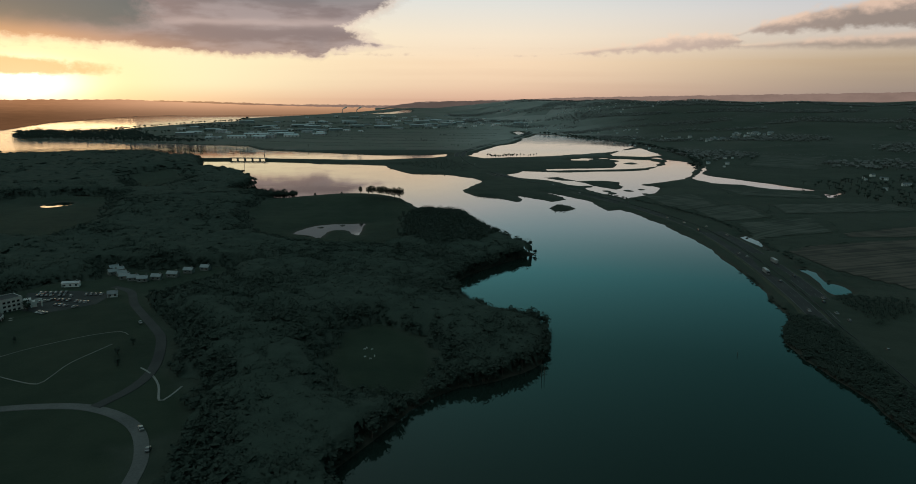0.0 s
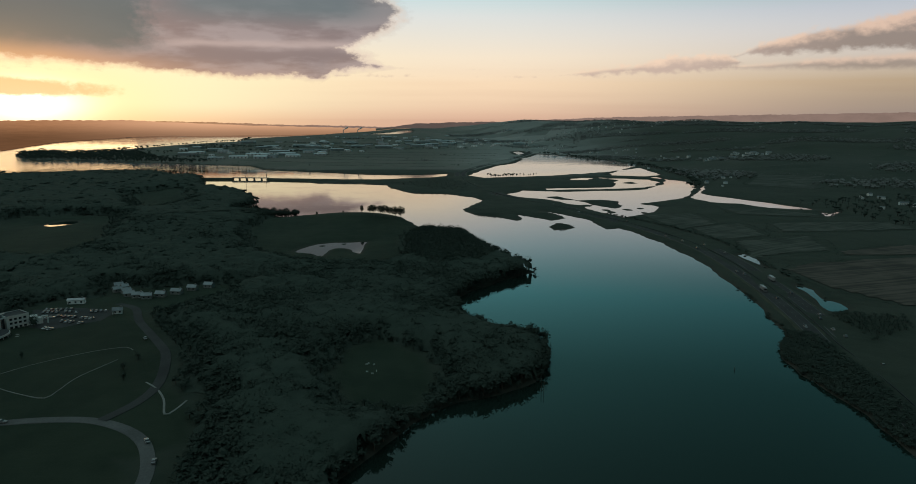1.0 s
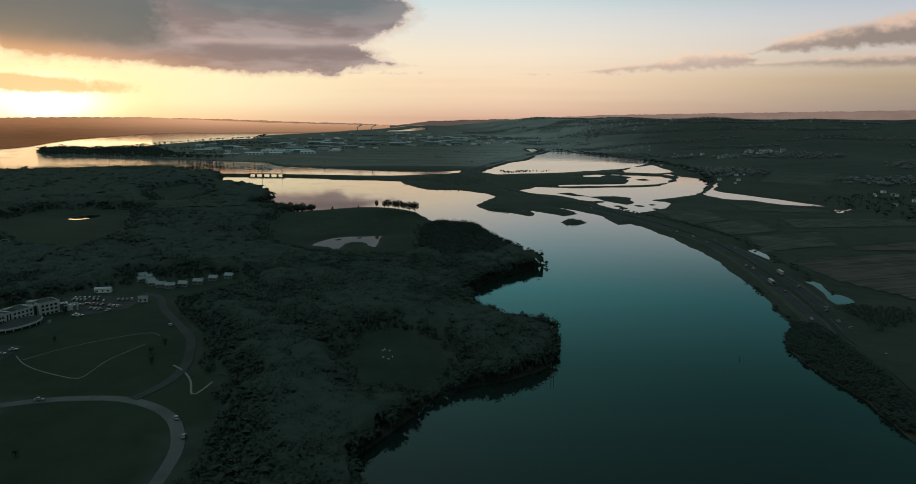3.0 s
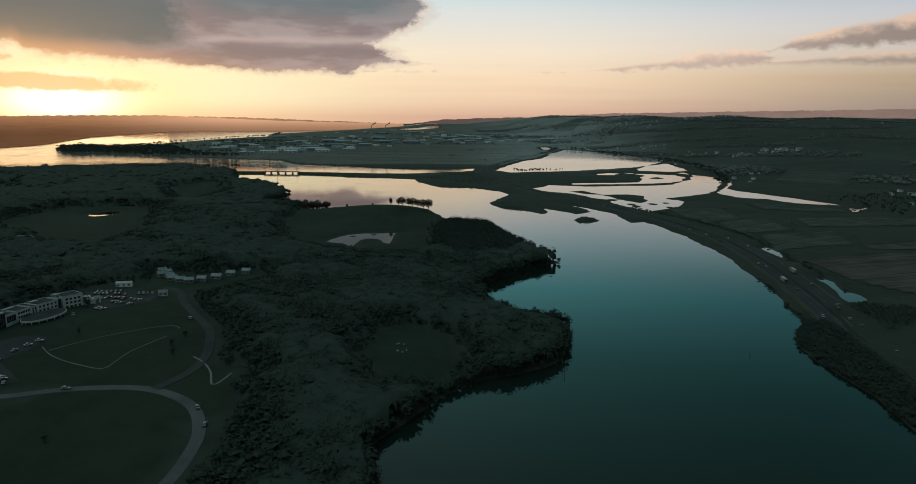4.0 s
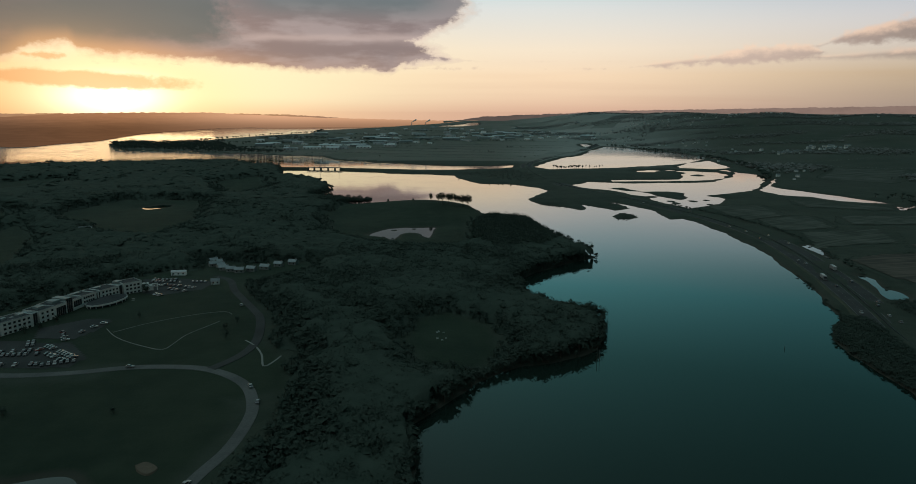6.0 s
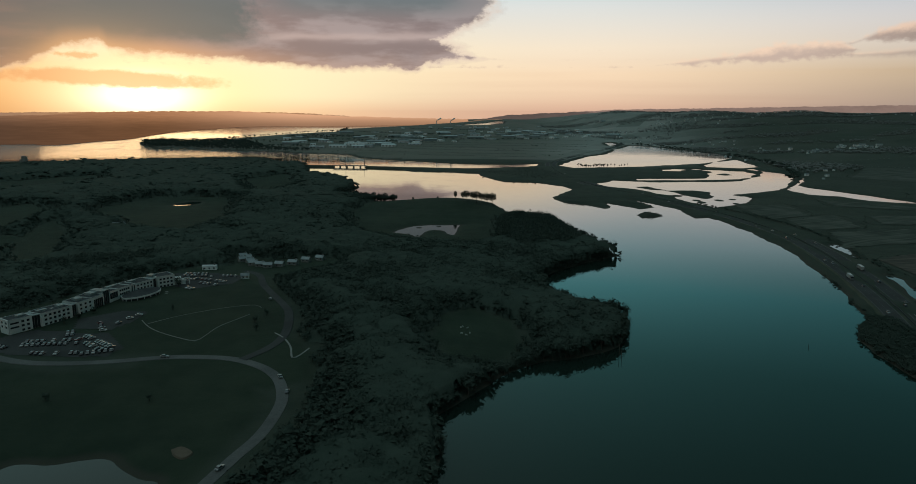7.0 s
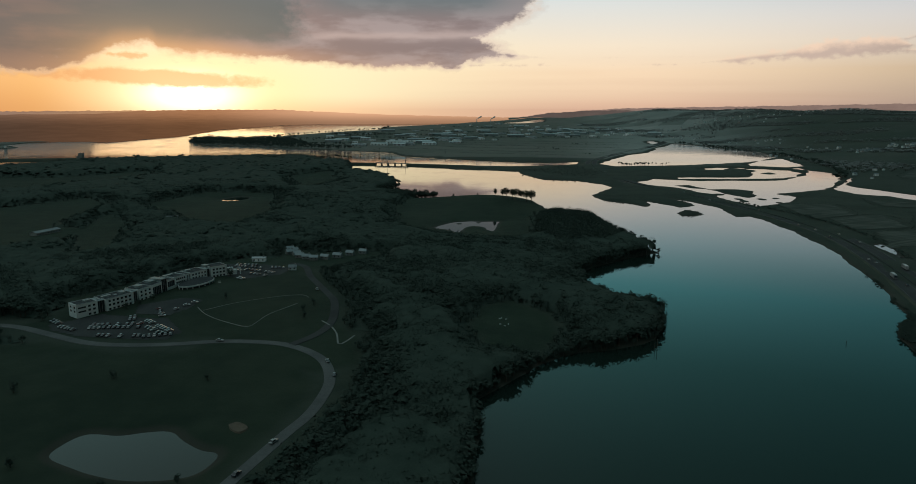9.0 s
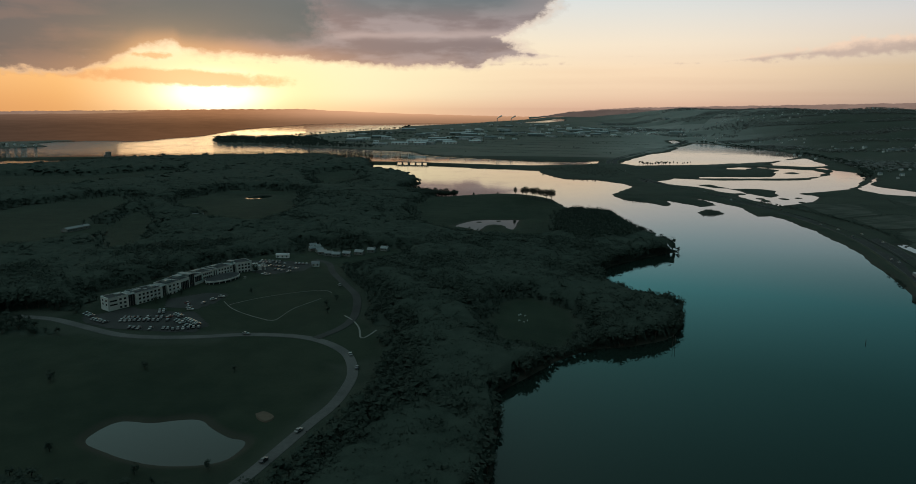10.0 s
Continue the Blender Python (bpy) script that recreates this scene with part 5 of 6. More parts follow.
def hotel():
    """A long pale hotel of three storeys: stepped wings joined by dark glazed links, and a low round hall in front."""
    base = 7.6
    top = new("hotel")
    top.matrix_world = pose(-262.8, 401.5, base) @ Matrix.Diagonal((1, 1, 0.8, 1))
    tagged(top, "long pale rendered hotel with dark square windows and glazed links", "hotel")
    inv = pose(-265, 400, base).inverted()

    def wing(name, a, b, tall, depth, holes, mat, roofed=True):
        a, b = Vector((*a, 0)), Vector((*b, 0))
        d = b - a
        w = part(name, pierced_wall(d.length, tall, holes), mat, top)
        w.matrix_parent_inverse = Matrix.Identity(4)
        w.matrix_basis = inv @ (Matrix.Translation((a.x, a.y, base)) @ Matrix.Rotation(math.atan2(d.y, d.x), 4, "Z"))
        L = d.length
        body = bmesh.new()
        box(body, 0, 0.3, 0.36, depth, 0, tall)
        box(body, L - 0.3, L, 0.36, depth, 0, tall)
        box(body, 0.3, L - 0.3, depth - 0.3, depth, 0, tall)
        for lv in (3.4, 6.8):
            box(body, 0.3, L - 0.3, 0.36, depth - 0.3, lv - 0.15, lv + 0.1)
        part("outer_wall", body, mat, w)
        part("roof", boxes((0.3, L - 0.3, 0.36, depth - 0.3, tall - 0.55, tall - 0.3)), MAT["roof"], w, "flat grey roof behind a parapet")
        part("coping", boxes((-0.1, L + 0.1, -0.12, 0.36, tall + 0.004, tall + 0.18)), MAT["slate"], w)
        part("coping", boxes((-0.1, L + 0.1, depth - 0.36, depth + 0.1, tall + 0.004, tall + 0.18)), MAT["slate"], w)
        return w, L

    def windowed(a, b, cols, tall=10.4, depth=12, rows=(0.9, 4.2, 7.3), w=1.7, h=1.75, margin=1.6):
        L = (Vector(b) - Vector(a)).length
        gap = (L - 2 * margin - w) / max(cols - 1, 1)
        holes = [(margin + i * gap, margin + i * gap + w, z, z + h) for i in range(cols) for z in rows]
        q, L = wing("wing", a, b, tall, depth, holes, MAT["render"])
        for x0, x1, z0, z1 in holes:
            window(q, x0, z0, x1 - x0, z1 - z0)
        return q

    def link(a, b, tall=9.6, depth=11, back=1.5):
        """A recessed glazed link with mullions."""
        va, vb = Vector((*a, 0)), Vector((*b, 0))
        L = (vb - va).length
        e = new("glazed_link")
        e.parent = top
        e.matrix_basis = inv @ (Matrix.Translation((va.x, va.y, base)) @ Matrix.Rotation(math.atan2((vb - va).y, (vb - va).x), 4, "Z"))
        part("glass_wall", boxes((0.05, L - 0.05, back, back + 0.2, 0, tall)), MAT["dark_glass"], e)
        part("link_roof", boxes((0.02, L - 0.02, back - 0.2, depth, tall, tall + 0.5)), MAT["cladding"], e)
        part("link_body", boxes((0.02, L - 0.02, back + 0.25, depth, 0, tall - 0.01)), MAT["cladding"], e)
        n = max(2, int(L / 1.6))
        for i in range(n + 1):
            x = 0.1 + (L - 0.2) * i / n
            part("mullion", boxes((x - 0.06, x + 0.06, back - 0.12, back - 0.004, 0, tall)), MAT["steel"], e)

    # front line of the house, running away from the road
    P = [(-283, 340), (-277, 351), (-274.5, 355.5), (-267.5, 374), (-267, 379), (-264.5, 391), (-263.5, 401), (-262.5, 406), (-261.5, 415), (-252, 443), (-251, 447), (-243, 457)]
    # end block with ribbon windows round its corner
    ribs = [(0.5, 5.4, z, z + 1.35) for z in (4.1, 7.2)]
    sq = [(6.6 + i * 2.9, 8.3 + i * 2.9, z, z + 1.75) for i in range(2) for z in (0.9, 4.2, 7.3)]
    q, L = wing("end_wing", P[0], P[1], 10.8, 10, ribs + sq, MAT["render"])
    for x0, x1, z0, z1 in ribs + sq:
        window(q, x0, z0, x1 - x0, z1 - z0)
    link(P[1], P[2])
    windowed(P[2], P[3], 6, margin=1.8)
    link(P[3], P[4])
    windowed(P[4], P[5], 3, tall=10.8)
    # wing with one great dark glazed front in a pale frame
    big = [(0.6, 9.4, 1.0, 8.6)]
    q, L = wing("hall_wing", P[5], P[6], 10.8, 13, big, MAT["render"])
    for i in range(5):
        window(q, 0.6 + i * 1.76, 1.0, 1.76, 7.6)
    link(P[6], P[7], tall=12.4, back=0.4)
    q, L = wing("hall_wing", P[7], P[8], 10.4, 12, [(0.6, 8.4, 3.8, 8.8)], MAT["render"])
    for i in range(4):
        window(q, 0.6 + i * 1.95, 3.8, 1.95, 5.0)
    # the long curved wing, in five straight bays
    a, b = Vector(P[8]), Vector(P[9])
    mid = (a + b) / 2 + Vector((-1.6, 0.5))
    arc = [a * (1 - k) ** 2 + mid * 2 * k * (1 - k) + b * k ** 2 for k in (0, 0.36, 0.52, 1.0)]
    windowed(arc[0], arc[1], 5, w=1.5, margin=0.9)
    strips = [(0.9, 1.9, 3.6, 9.4), (2.9, 3.9, 3.6, 9.4)]
    q, L = wing("stair_bay", arc[1], arc[2], 10.4, 12, strips, MAT["render"])
    for x0, x1, z0, z1 in strips:
        window(q, x0, z0, x1 - x0, z1 - z0)
    windowed(arc[2], arc[3], 5, w=1.5, margin=0.9)
    link(P[9], P[10])
    windowed(P[10], P[11], 4, tall=11.0)
    # stepped round end with a portal
    e = part("portal", boxes((0, 4.2, 0, 6, 0, 7.2), (4.22, 6.2, 0.5, 5.5, 0, 5.2), (6.22, 7.0, 0.5, 1.3, 0, 6.2), (9.2, 10.0, 0.5, 1.3, 0, 6.2), (6.22, 10.0, 0.5, 1.3, 6.204, 7.0)), MAT["render"], top)
    e.matrix_basis = inv @ (Matrix.Translation((P[11][0] + 0.3, P[11][1], base)) @ Matrix.Rotation(0.5, 4, "Z"))
    # end wall of the first block facing the road
    q = part("end_wall", pierced_wall(9.6, 10.8, [(1.5, 3.5, 4.2, 6), (1.5, 3.5, 7.3, 9.1), (6, 8, 4.2, 6), (6, 8, 7.3, 9.1)]), MAT["render"], top)
    q.matrix_basis = inv @ (Matrix.Translation((-291.9, 344.35, base)) @ Matrix.Rotation(math.atan2(-4.55, 8.4), 4, "Z"))
    for x, z in ((1.5, 4.2), (1.5, 7.3), (6, 4.2), (6, 7.3)):
        window(q, x, z, 2, 1.8)
    # roof plant and skylights
    for x, y, w, d, h in ((-284, 350, 3, 4, 1.6), (-279, 362, 2.4, 6, 1.2), (-274.5, 372, 4, 3, 1.4), (-272, 386, 5, 4, 2.2), (-271, 399, 6, 5, 2.4), (-270, 420, 3, 8, 1.0), (-264, 436, 3, 5, 1.2), (-258, 452, 5, 4, 1.8)):
        u = part("roof_plant", boxes((-w / 2, w / 2, -d / 2, d / 2, 0, h), (-w / 2 - 0.1, w / 2 + 0.1, -d / 2 - 0.1, d / 2 + 0.1, h + 0.004, h + 0.12)), MAT["cladding"], top, "grey plant housing on the flat roof")
        u.matrix_basis = Matrix.Translation((x + 265, y - 400, 9.95)) @ Matrix.Rotation(rng.uniform(-0.1, 0.1) - 0.35, 4, "Z")
    for i in range(7):
        u = part("skylight", boxes((-0.9, 0.9, -1.1, 1.1, 0, 0.35)), MAT["slate"], top)
        k = i / 6
        u.matrix_basis = Matrix.Translation((-284 + 12 * k + 265, 346 + 32 * k - 400, 10.1)) @ Matrix.Rotation(-0.35, 4, "Z")
    # low round hall
    ring = [(math.cos(t), math.sin(t)) for t in [i * 2 * math.pi / 40 for i in range(40)]]

    def hall(name, rx, ry, z0, z1, mat, label=""):
        o = part(name, prism(bmesh.new(), [(x * rx, y * ry) for x, y in ring], z0, z1), mat, top, label)
        o.matrix_basis = Matrix.Translation((-250.5 + 265, 424 - 400, 0)) @ Matrix.Rotation(-0.3, 4, "Z")
        return o

    hall("hall_glazing", 7.6, 14.4, 0, 3.2, MAT["dark_glass"])
    hall("hall_band", 8.4, 15.3, 3.2, 4.5, MAT["render"], "pale band round the hall's roof edge")
    hall("hall_roof", 8.0, 14.9, 4.5, 4.75, MAT["roof"])
    bm = bmesh.new()
    peak, lo = bm.verts.new((-2, 1, 7.2)), [bm.verts.new((x * 6.2 - 0.8, y * 11, 4.76)) for x, y in ring]
    for i in range(40):
        bm.faces.new([lo[i], lo[(i + 1) % 40], peak])
    o = part("hall_cone", bm, MAT["roof"], top, "low conical dark roof")
    o.matrix_basis = Matrix.Translation((-250.5 + 265, 424 - 400, 0)) @ Matrix.Rotation(-0.3, 4, "Z")
    for i in range(18):
        t = i * 2 * math.pi / 18
        c = part("column", tube(bmesh.new(), (8.0 * math.cos(t), 14.9 * math.sin(t), 0), (8.0 * math.cos(t), 14.9 * math.sin(t), 3.2), 0.22, 0.22), MAT["render"], top)
        c.matrix_basis = Matrix.Translation((-250.5 + 265, 424 - 400, 0)) @ Matrix.Rotation(-0.3, 4, "Z")


hotel()

# ---- lodges, houses and sheds ----


def house(name, w, d, eaves, rise, roof, label, category, group, x, y, turn, wall="render", far=False):
    t = thing(name, x, y, turn, label, category, group)
    part("wall", boxes((-w / 2, w / 2, -d / 2, d / 2, -1.0, eaves)), MAT[wall], t)
    for s in (-w / 2, w / 2 - 0.02):
        bm = bmesh.new()
        a = [bm.verts.new((s + 0.01, -d / 2, eaves)), bm.verts.new((s + 0.01, d / 2, eaves)), bm.verts.new((s + 0.01, 0, eaves + rise))]
        bm.faces.new(a)
        part("gable", bm, MAT[wall], t)
    r = part("roof", gable(bmesh.new(), w, d, eaves, rise), MAT[roof], t)
    part("chimney", boxes((w * 0.3, w * 0.3 + 0.9, -0.4, 0.4, eaves + rise * 0.5, eaves + rise + 1.0)), MAT["stone"], r)
    n = max(2, int(w / 3.2))
    for i in range(n):
        cx = -w / 2 + w * (i + 0.5) / n
        for z in ((0.9, 3.4) if eaves > 4.4 else (0.9,)):
            for side in ((-1,) if far else (-1, 1)):
                y0, y1 = sorted((side * (d / 2 - 0.05), side * (d / 2 + 0.03)))
                wn = part("window", boxes((cx - 0.6, cx + 0.6, y0, y1, z, z + 1.2)), MAT["dark_glass"], t)
                if not far:
                    part("sill", boxes((cx - 0.7, cx + 0.7, min(y0, y1 + 0.1 * side), max(y1, y1 + 0.1 * side), z - 0.1, z - 0.004)), MAT["paint"], wn)
    part("door", boxes((-w / 2 + 0.4, -w / 2 + 1.3, -d / 2 - 0.04, -d / 2 + 0.05, 0, 2.05)), MAT["steel"], t)
    return t


LODGE = "low stone holiday lodge with a pale slate roof"
for x, y, a, w in ((-233, 570, 35, 8), (-227, 564, 30, 9), (-228, 556, 38, 8), (-220, 552, 40, 8), (-214, 543, 15, 9), (-206, 538, 10, 9), (-198, 535, 8, 9), (-190, 541, -6, 9), (-181, 549, -8, 10), (-173, 561, -10, 9), (-163, 570, -14, 9)):
    house("lodge", w * 0.8, 5.0, 2.7, 1.8, "pale_slate", LODGE, "house", "lodges by the wood", x, y, a, "stone")
house("pavilion", 6, 5, 2.4, 1.8, "slate", "small pavilion with a pale hipped roof beside the car park", "pavilion", "", -200, 489, 20)
house("service_building", 11, 5, 3.0, 0.8, "metal_roof", "long white service building behind the car park", "shed", "", -241, 519, 10, "paint")
house("stables", 30, 9, 3.2, 1.4, "slate", "long low slate-roofed stables on the golf course", "shed", "", -526, 628, 80, "stone")
for x, y, a in ((-439, 728, 20), (-787, 944, 70), (-682, 948, 10), (-778, 1306, 15), (-753, 1380, 15), (-1010, 1180, 30)):
    house("cottage", 13, 7, 3.4, 2.6, "slate", "white cottage with a slate roof among the trees", "house", "cottages on the island", x, y, a, "paint")

# terraces on the slope above the lagoon
g2 = np.random.default_rng(31)
near_house = house("village_house", 12, 8, 5.2, 2.6, "slate", "white village house with a slate roof", "house", "village houses", 947, 2365, 20, "paint", True)
wide_house = house("terrace", 20, 7, 4.4, 2.4, "slate", "pale terrace of houses on the slope", "house", "village terraces", 977, 2222, 10, "render", True)
for i in range(22):
    u = g2.uniform(0, 1)
    again(near_house, 930 + 240 * u + g2.uniform(-15, 15), 2210 + 90 * u + g2.uniform(-60, 80), g2.uniform(-30, 40), size=g2.uniform(0.55, 0.9))
for i in range(7):
    again(wide_house, 960 + 40 * i, 2215 + 18 * i + g2.uniform(-30, 50), g2.uniform(-10, 30))
for cx, cy, sx, sy, n in ((660, 1530, 40, 60, 7), (690, 1750, 20, 50, 5), (700, 2100, 30, 90, 7), (830, 2400, 60, 60, 8), (840, 2830, 60, 90, 9), (1030, 4300, 120, 260, 16), (1300, 4550, 260, 260, 26), (1650, 4900, 240, 200, 14), (800, 1170, 18, 25, 5), (775, 1085, 25, 20, 4), (2000, 3400, 200, 150, 7), (620, 3300, 50, 200, 12), (450, 4300, 150, 300, 18), (1900, 4900, 500, 300, 18)):
    for i in range(n):
        again(near_house, cx + g2.normal() * sx, cy + g2.normal() * sy, g2.uniform(-60, 60), size=g2.uniform(0.45, 0.75) * (1.3 if cy > 3500 else 1.0))


def factory(x, y, w, d, h, turn, wall, label):
    t = thing("factory", x, y, turn, label, "factory", "factories on the flat island")
    part("wall", boxes((-w / 2, w / 2, -d / 2, d / 2, -2, h)), MAT[wall], t)
    part("roof", gable(bmesh.new(), w, d, h, min(3.0, d * 0.06), 0.5, 0.3), MAT["metal_roof"], t, "shallow pale metal roof")
    n = max(3, int(w / 12))
    for i in range(n):
        cx = -w / 2 + w * (i + 0.5) / n
        part("loading_door", boxes((cx - 2.2, cx + 2.2, -d / 2 - 0.15, -d / 2 + 0.1, 0, 4.6)), MAT["steel"], t)
        part("window_band", boxes((cx - 4, cx + 4, -d / 2 - 0.1, -d / 2 + 0.1, h - 2.6, h - 1.4)), MAT["dark_glass"], t)


SHED = "long pale industrial building with a shallow metal roof"
for x, y, w, d, h, a, m in ((-670, 2400, 50, 34, 8, 3, "metal_roof"), (-612, 2470, 62, 40, 9, 8, "paint"), (-530, 2450, 44, 50, 10, 2, "metal_roof"), (-575, 2610, 80, 45, 11, 6, "paint"), (-482, 2700, 58, 60, 9, -4, "cladding"), (-440, 2560, 52, 40, 8, 2, "paint"),
                            (-840, 2640, 64, 35, 12, 8, "cladding"), (-850, 2790, 58, 40, 9, 5, "render"), (-760, 2830, 40, 30, 15, 4, "metal_roof"), (-360, 2690, 46, 34, 7, 3, "metal_roof")):
    factory(x, y, w, d, h * 0.7, a, m, SHED)
UNITS = []
for w, d, h, m in ((46, 26, 8, "metal_roof"), (30, 24, 7, "paint"), (70, 30, 9, "cladding"), (22, 16, 6, "paint")):
    UNITS.append(thing("warehouse", 20 + w, 3600 + 2 * w, 5, "small pale warehouse on the industrial estate", "warehouse", "warehouses of the industrial estate"))
    part("wall", boxes((-w / 2, w / 2, -d / 2, d / 2, -2, h)), MAT[m], UNITS[-1])
    part("roof", gable(bmesh.new(), w, d, h, 1.6, 0.4, 0.25), MAT["metal_roof" if m != "metal_roof" else "slate"], UNITS[-1])
    for cx in (-w / 4, w / 4):
        part("loading_door", boxes((cx - 2, cx + 2, -d / 2 - 0.15, -d / 2 + 0.1, 0, 4.5)), MAT["steel"], UNITS[-1])
for cx, cy, sx, sy, n in ((-560, 2620, 90, 120, 14), (-380, 2950, 80, 120, 9), (-700, 3300, 150, 200, 12), (-150, 3500, 220, 200, 20), (180, 3700, 150, 160, 14), (-420, 4100, 260, 260, 18), (120, 4500, 260, 260, 18), (-200, 5400, 400, 350, 16), (420, 3900, 100, 160, 10)):
    for i in range(n):
        x, y = cx + g2.normal() * sx, cy + g2.normal() * sy
        if float(land(np.array([x]), np.array([y]))[0]) > 15:
            again(UNITS[int(g2.integers(4))], x, y, g2.normal() * 20, size=g2.uniform(0.6, 1.2))
for x, y in ((-1800, 2030), (-1835, 2060), (-1880, 2080), (-1850, 2010), (-1790, 2065), (-1930, 2100)):
    again(near_house, x, y, g2.uniform(-40, 40), size=0.8)

# ---- bridges, tower, masts ----


def rail_bridge(a, b, n, level, label):
    a, b = Vector(a), Vector(b)
    L = (b - a).length
    t = thing("rail_bridge", a.x, a.y, math.degrees(math.atan2(b.y - a.y, b.x - a.x)), label, "bridge", z=0)
    part("deck", boxes((0, L, -3.2, 3.2, level - 0.8, level)), MAT["steel"], t)
    for y in (-3.2, 3.0):
        g = part("girder", boxes((0, L, y, y + 0.2, level + 0.9, level + 1.15), (0, L, y - 0.02, y + 0.22, level + 0.004, level + 0.35)), MAT["steel"], t)
        for i in range(n * 3 + 1):
            x = L * i / (n * 3)
            part("stanchion", boxes((max(x - 0.12, 0), x + 0.12, y + 0.02, y + 0.18, level + 0.36, level + 0.89)), MAT["steel"], g)
    for i in range(n + 1):
        x = L * i / n
        p = part("pier", boxes((x - 1.0, x + 1.0, -3.6, 3.6, -3, level - 1.4)), MAT["stone"], t)
        part("pier_cap", boxes((x - 1.5, x + 1.5, -3.9, 3.9, level - 1.396, level - 0.804)), MAT["stone"], p)


rail_bridge((-420, 1639), (-335, 1631), 5, 2.7, "old railway bridge on five stone piers over the channel")
rail_bridge((-955, 1694), (-895, 1707), 4, 2.9, "low bridge with stone piers in the harbour causeway")

t = thing("tower_house", -1215, 1647, 15, "square ruined stone tower house beside the causeway", "castle", z=2.6)
part("tower", boxes((-5.5, 5.5, -5, 5, -1, 13)), MAT["stone"], t)
for i in range(5):
    for y in (-5, 4.2):
        part("merlon", boxes((-5.5 + i * 2.5, -4.2 + i * 2.5, y, y + 0.8, 13.004, 14.2)), MAT["stone"], t)
part("annex", boxes((-11, -5.52, -4, 4, -1, 6)), MAT["stone"], t)

for x, y, h in ((-401, 1688, 26), (-368, 1758, 18)):
    t = thing("mast", x, y, 0, "thin steel mast standing in the channel", "mast", "masts in the channel", z=-1)
    part("pole", tube(bmesh.new(), (0, 0, 0), (0, 0, h), 0.5, 0.2, 6), MAT["steel"], t)
    part("pile", tube(bmesh.new(), (0, 0, -1), (0, 0, 3.2), 0.9, 0.9, 8), MAT["stone"], t)
for x, y, h in ((65.0, 357, 7.5), (66.2, 356, 7.0), (178, 381, 3.0)):
    t = thing("mooring_post", x, y, 0, "thin timber post standing in the water", "post", "posts in the water", z=-1)
    part("pole", tube(bmesh.new(), (0, 0, 0), (0.1, 0.05, h), 0.17, 0.12, 7), MAT["bark"], t)
    part("cap", tube(bmesh.new(), (0.1, 0.05, h), (0.1, 0.05, h + 0.15), 0.18, 0.05, 7), MAT["steel"], t)

# steam plant far off
for x, y in ((-700, 6900), (-560, 6900)):
    t = thing("chimney_stack", x, y, 0, "far pale factory chimney with a plume of steam", "chimney", "far chimneys")
    part("flue", tube(bmesh.new(), (0, 0, 0), (0, 0, 30), 4, 3, 10), MAT["render"], t)
    bm = bmesh.new()
    for i in range(9):
        m = Matrix.Translation((i * 5 + rng.uniform(-3, 3), 0, 32 + i * 3 + rng.uniform(-3, 3))) @ Matrix.Diagonal((1.2, 1, 0.8, 1))
        bmesh.ops.create_icosphere(bm, subdivisions=1, radius=4 + i * 0.7, matrix=m)
    part("steam_plume", bm, MAT["paint"], t, "white steam plume")

# ---- single trees ----


def lone_tree(name, x, y, tall, seed, label, category, group, flat=1.0, lift=0.4, leaf="pine", tufts=260, cores=16, girth=1.0):
    """One tree with trunk and crown of its own."""
    v, f, k = tree_shape(seed, tufts, cores, lift, flat, 8)
    g = np.random.default_rng(seed + 100)
    lean = g.uniform(-0.06, 0.06, 2)
    v = v * (tall * girth, tall * girth, tall) + np.stack([lean[0] * v[:, 2] * tall, lean[1] * v[:, 2] * tall, 0 * v[:, 2]], 1)
    t = thing(name, x, y, g.uniform(0, 360), label, category, group)
    for pname, which, mat in (("trunk", 0, "bark"), ("crown", 1, leaf)):
        ff = f[k == which]
        used, back = np.unique(ff, return_inverse=True)
        ob = sheet(pname, v[used], back.reshape(-1, 3), MAT[mat], smooth=False)
        ob.parent = t


for i, (x, y, h, gi) in enumerate(((-69, 930, 10.5, 0.5), (-59, 931, 10, 0.85), (-53, 926, 12, 1.0), (-45, 930, 11, 0.9), (-40, 925, 12.5, 1.05), (-33, 929, 11, 0.95), (-25, 924, 12.5, 1.1), (-18, 921, 13.5, 1.05))):
    lone_tree("pine_tree", x, y, h * 1.25, 300 + i, "tall flat-topped dark pine on the grassy headland", "tree", "pines on the headland", flat=1.3, lift=0.42, girth=gi * 1.0, tufts=460, cores=14)
for i, (x, y, h) in enumerate(((-100, 990, 3), (-136, 984, 3.5), (-165, 975, 9), (-176, 972, 12), (-184, 978, 11), (-194, 984, 12), (-206, 985, 12), (-216, 995, 11), (-205, 996, 10), (-228, 1005, 9))):
    lone_tree("shore_tree", x, y, h, 340 + i, "bare rounded tree at the water's edge", "tree", "trees on the shore", lift=0.06, leaf="leaf", tufts=700, cores=14, girth=1.3)
for i, (x, y, h) in enumerate(((79, 428, 11), (74, 440, 11), (97, 664, 11), (101, 655, 9), (90, 690, 11), (84, 712, 11), (62, 446, 10), (-1190, 1440, 14), (-1165, 1500, 13), (-1150, 1560, 12), (-1130, 1590, 12))):
    lone_tree("shore_tree", x, y, h, 360 + i, "broad dark tree leaning over the water", "tree", "trees on the shore", lift=0.25, leaf="leaf", tufts=240, cores=12, girth=1.15)
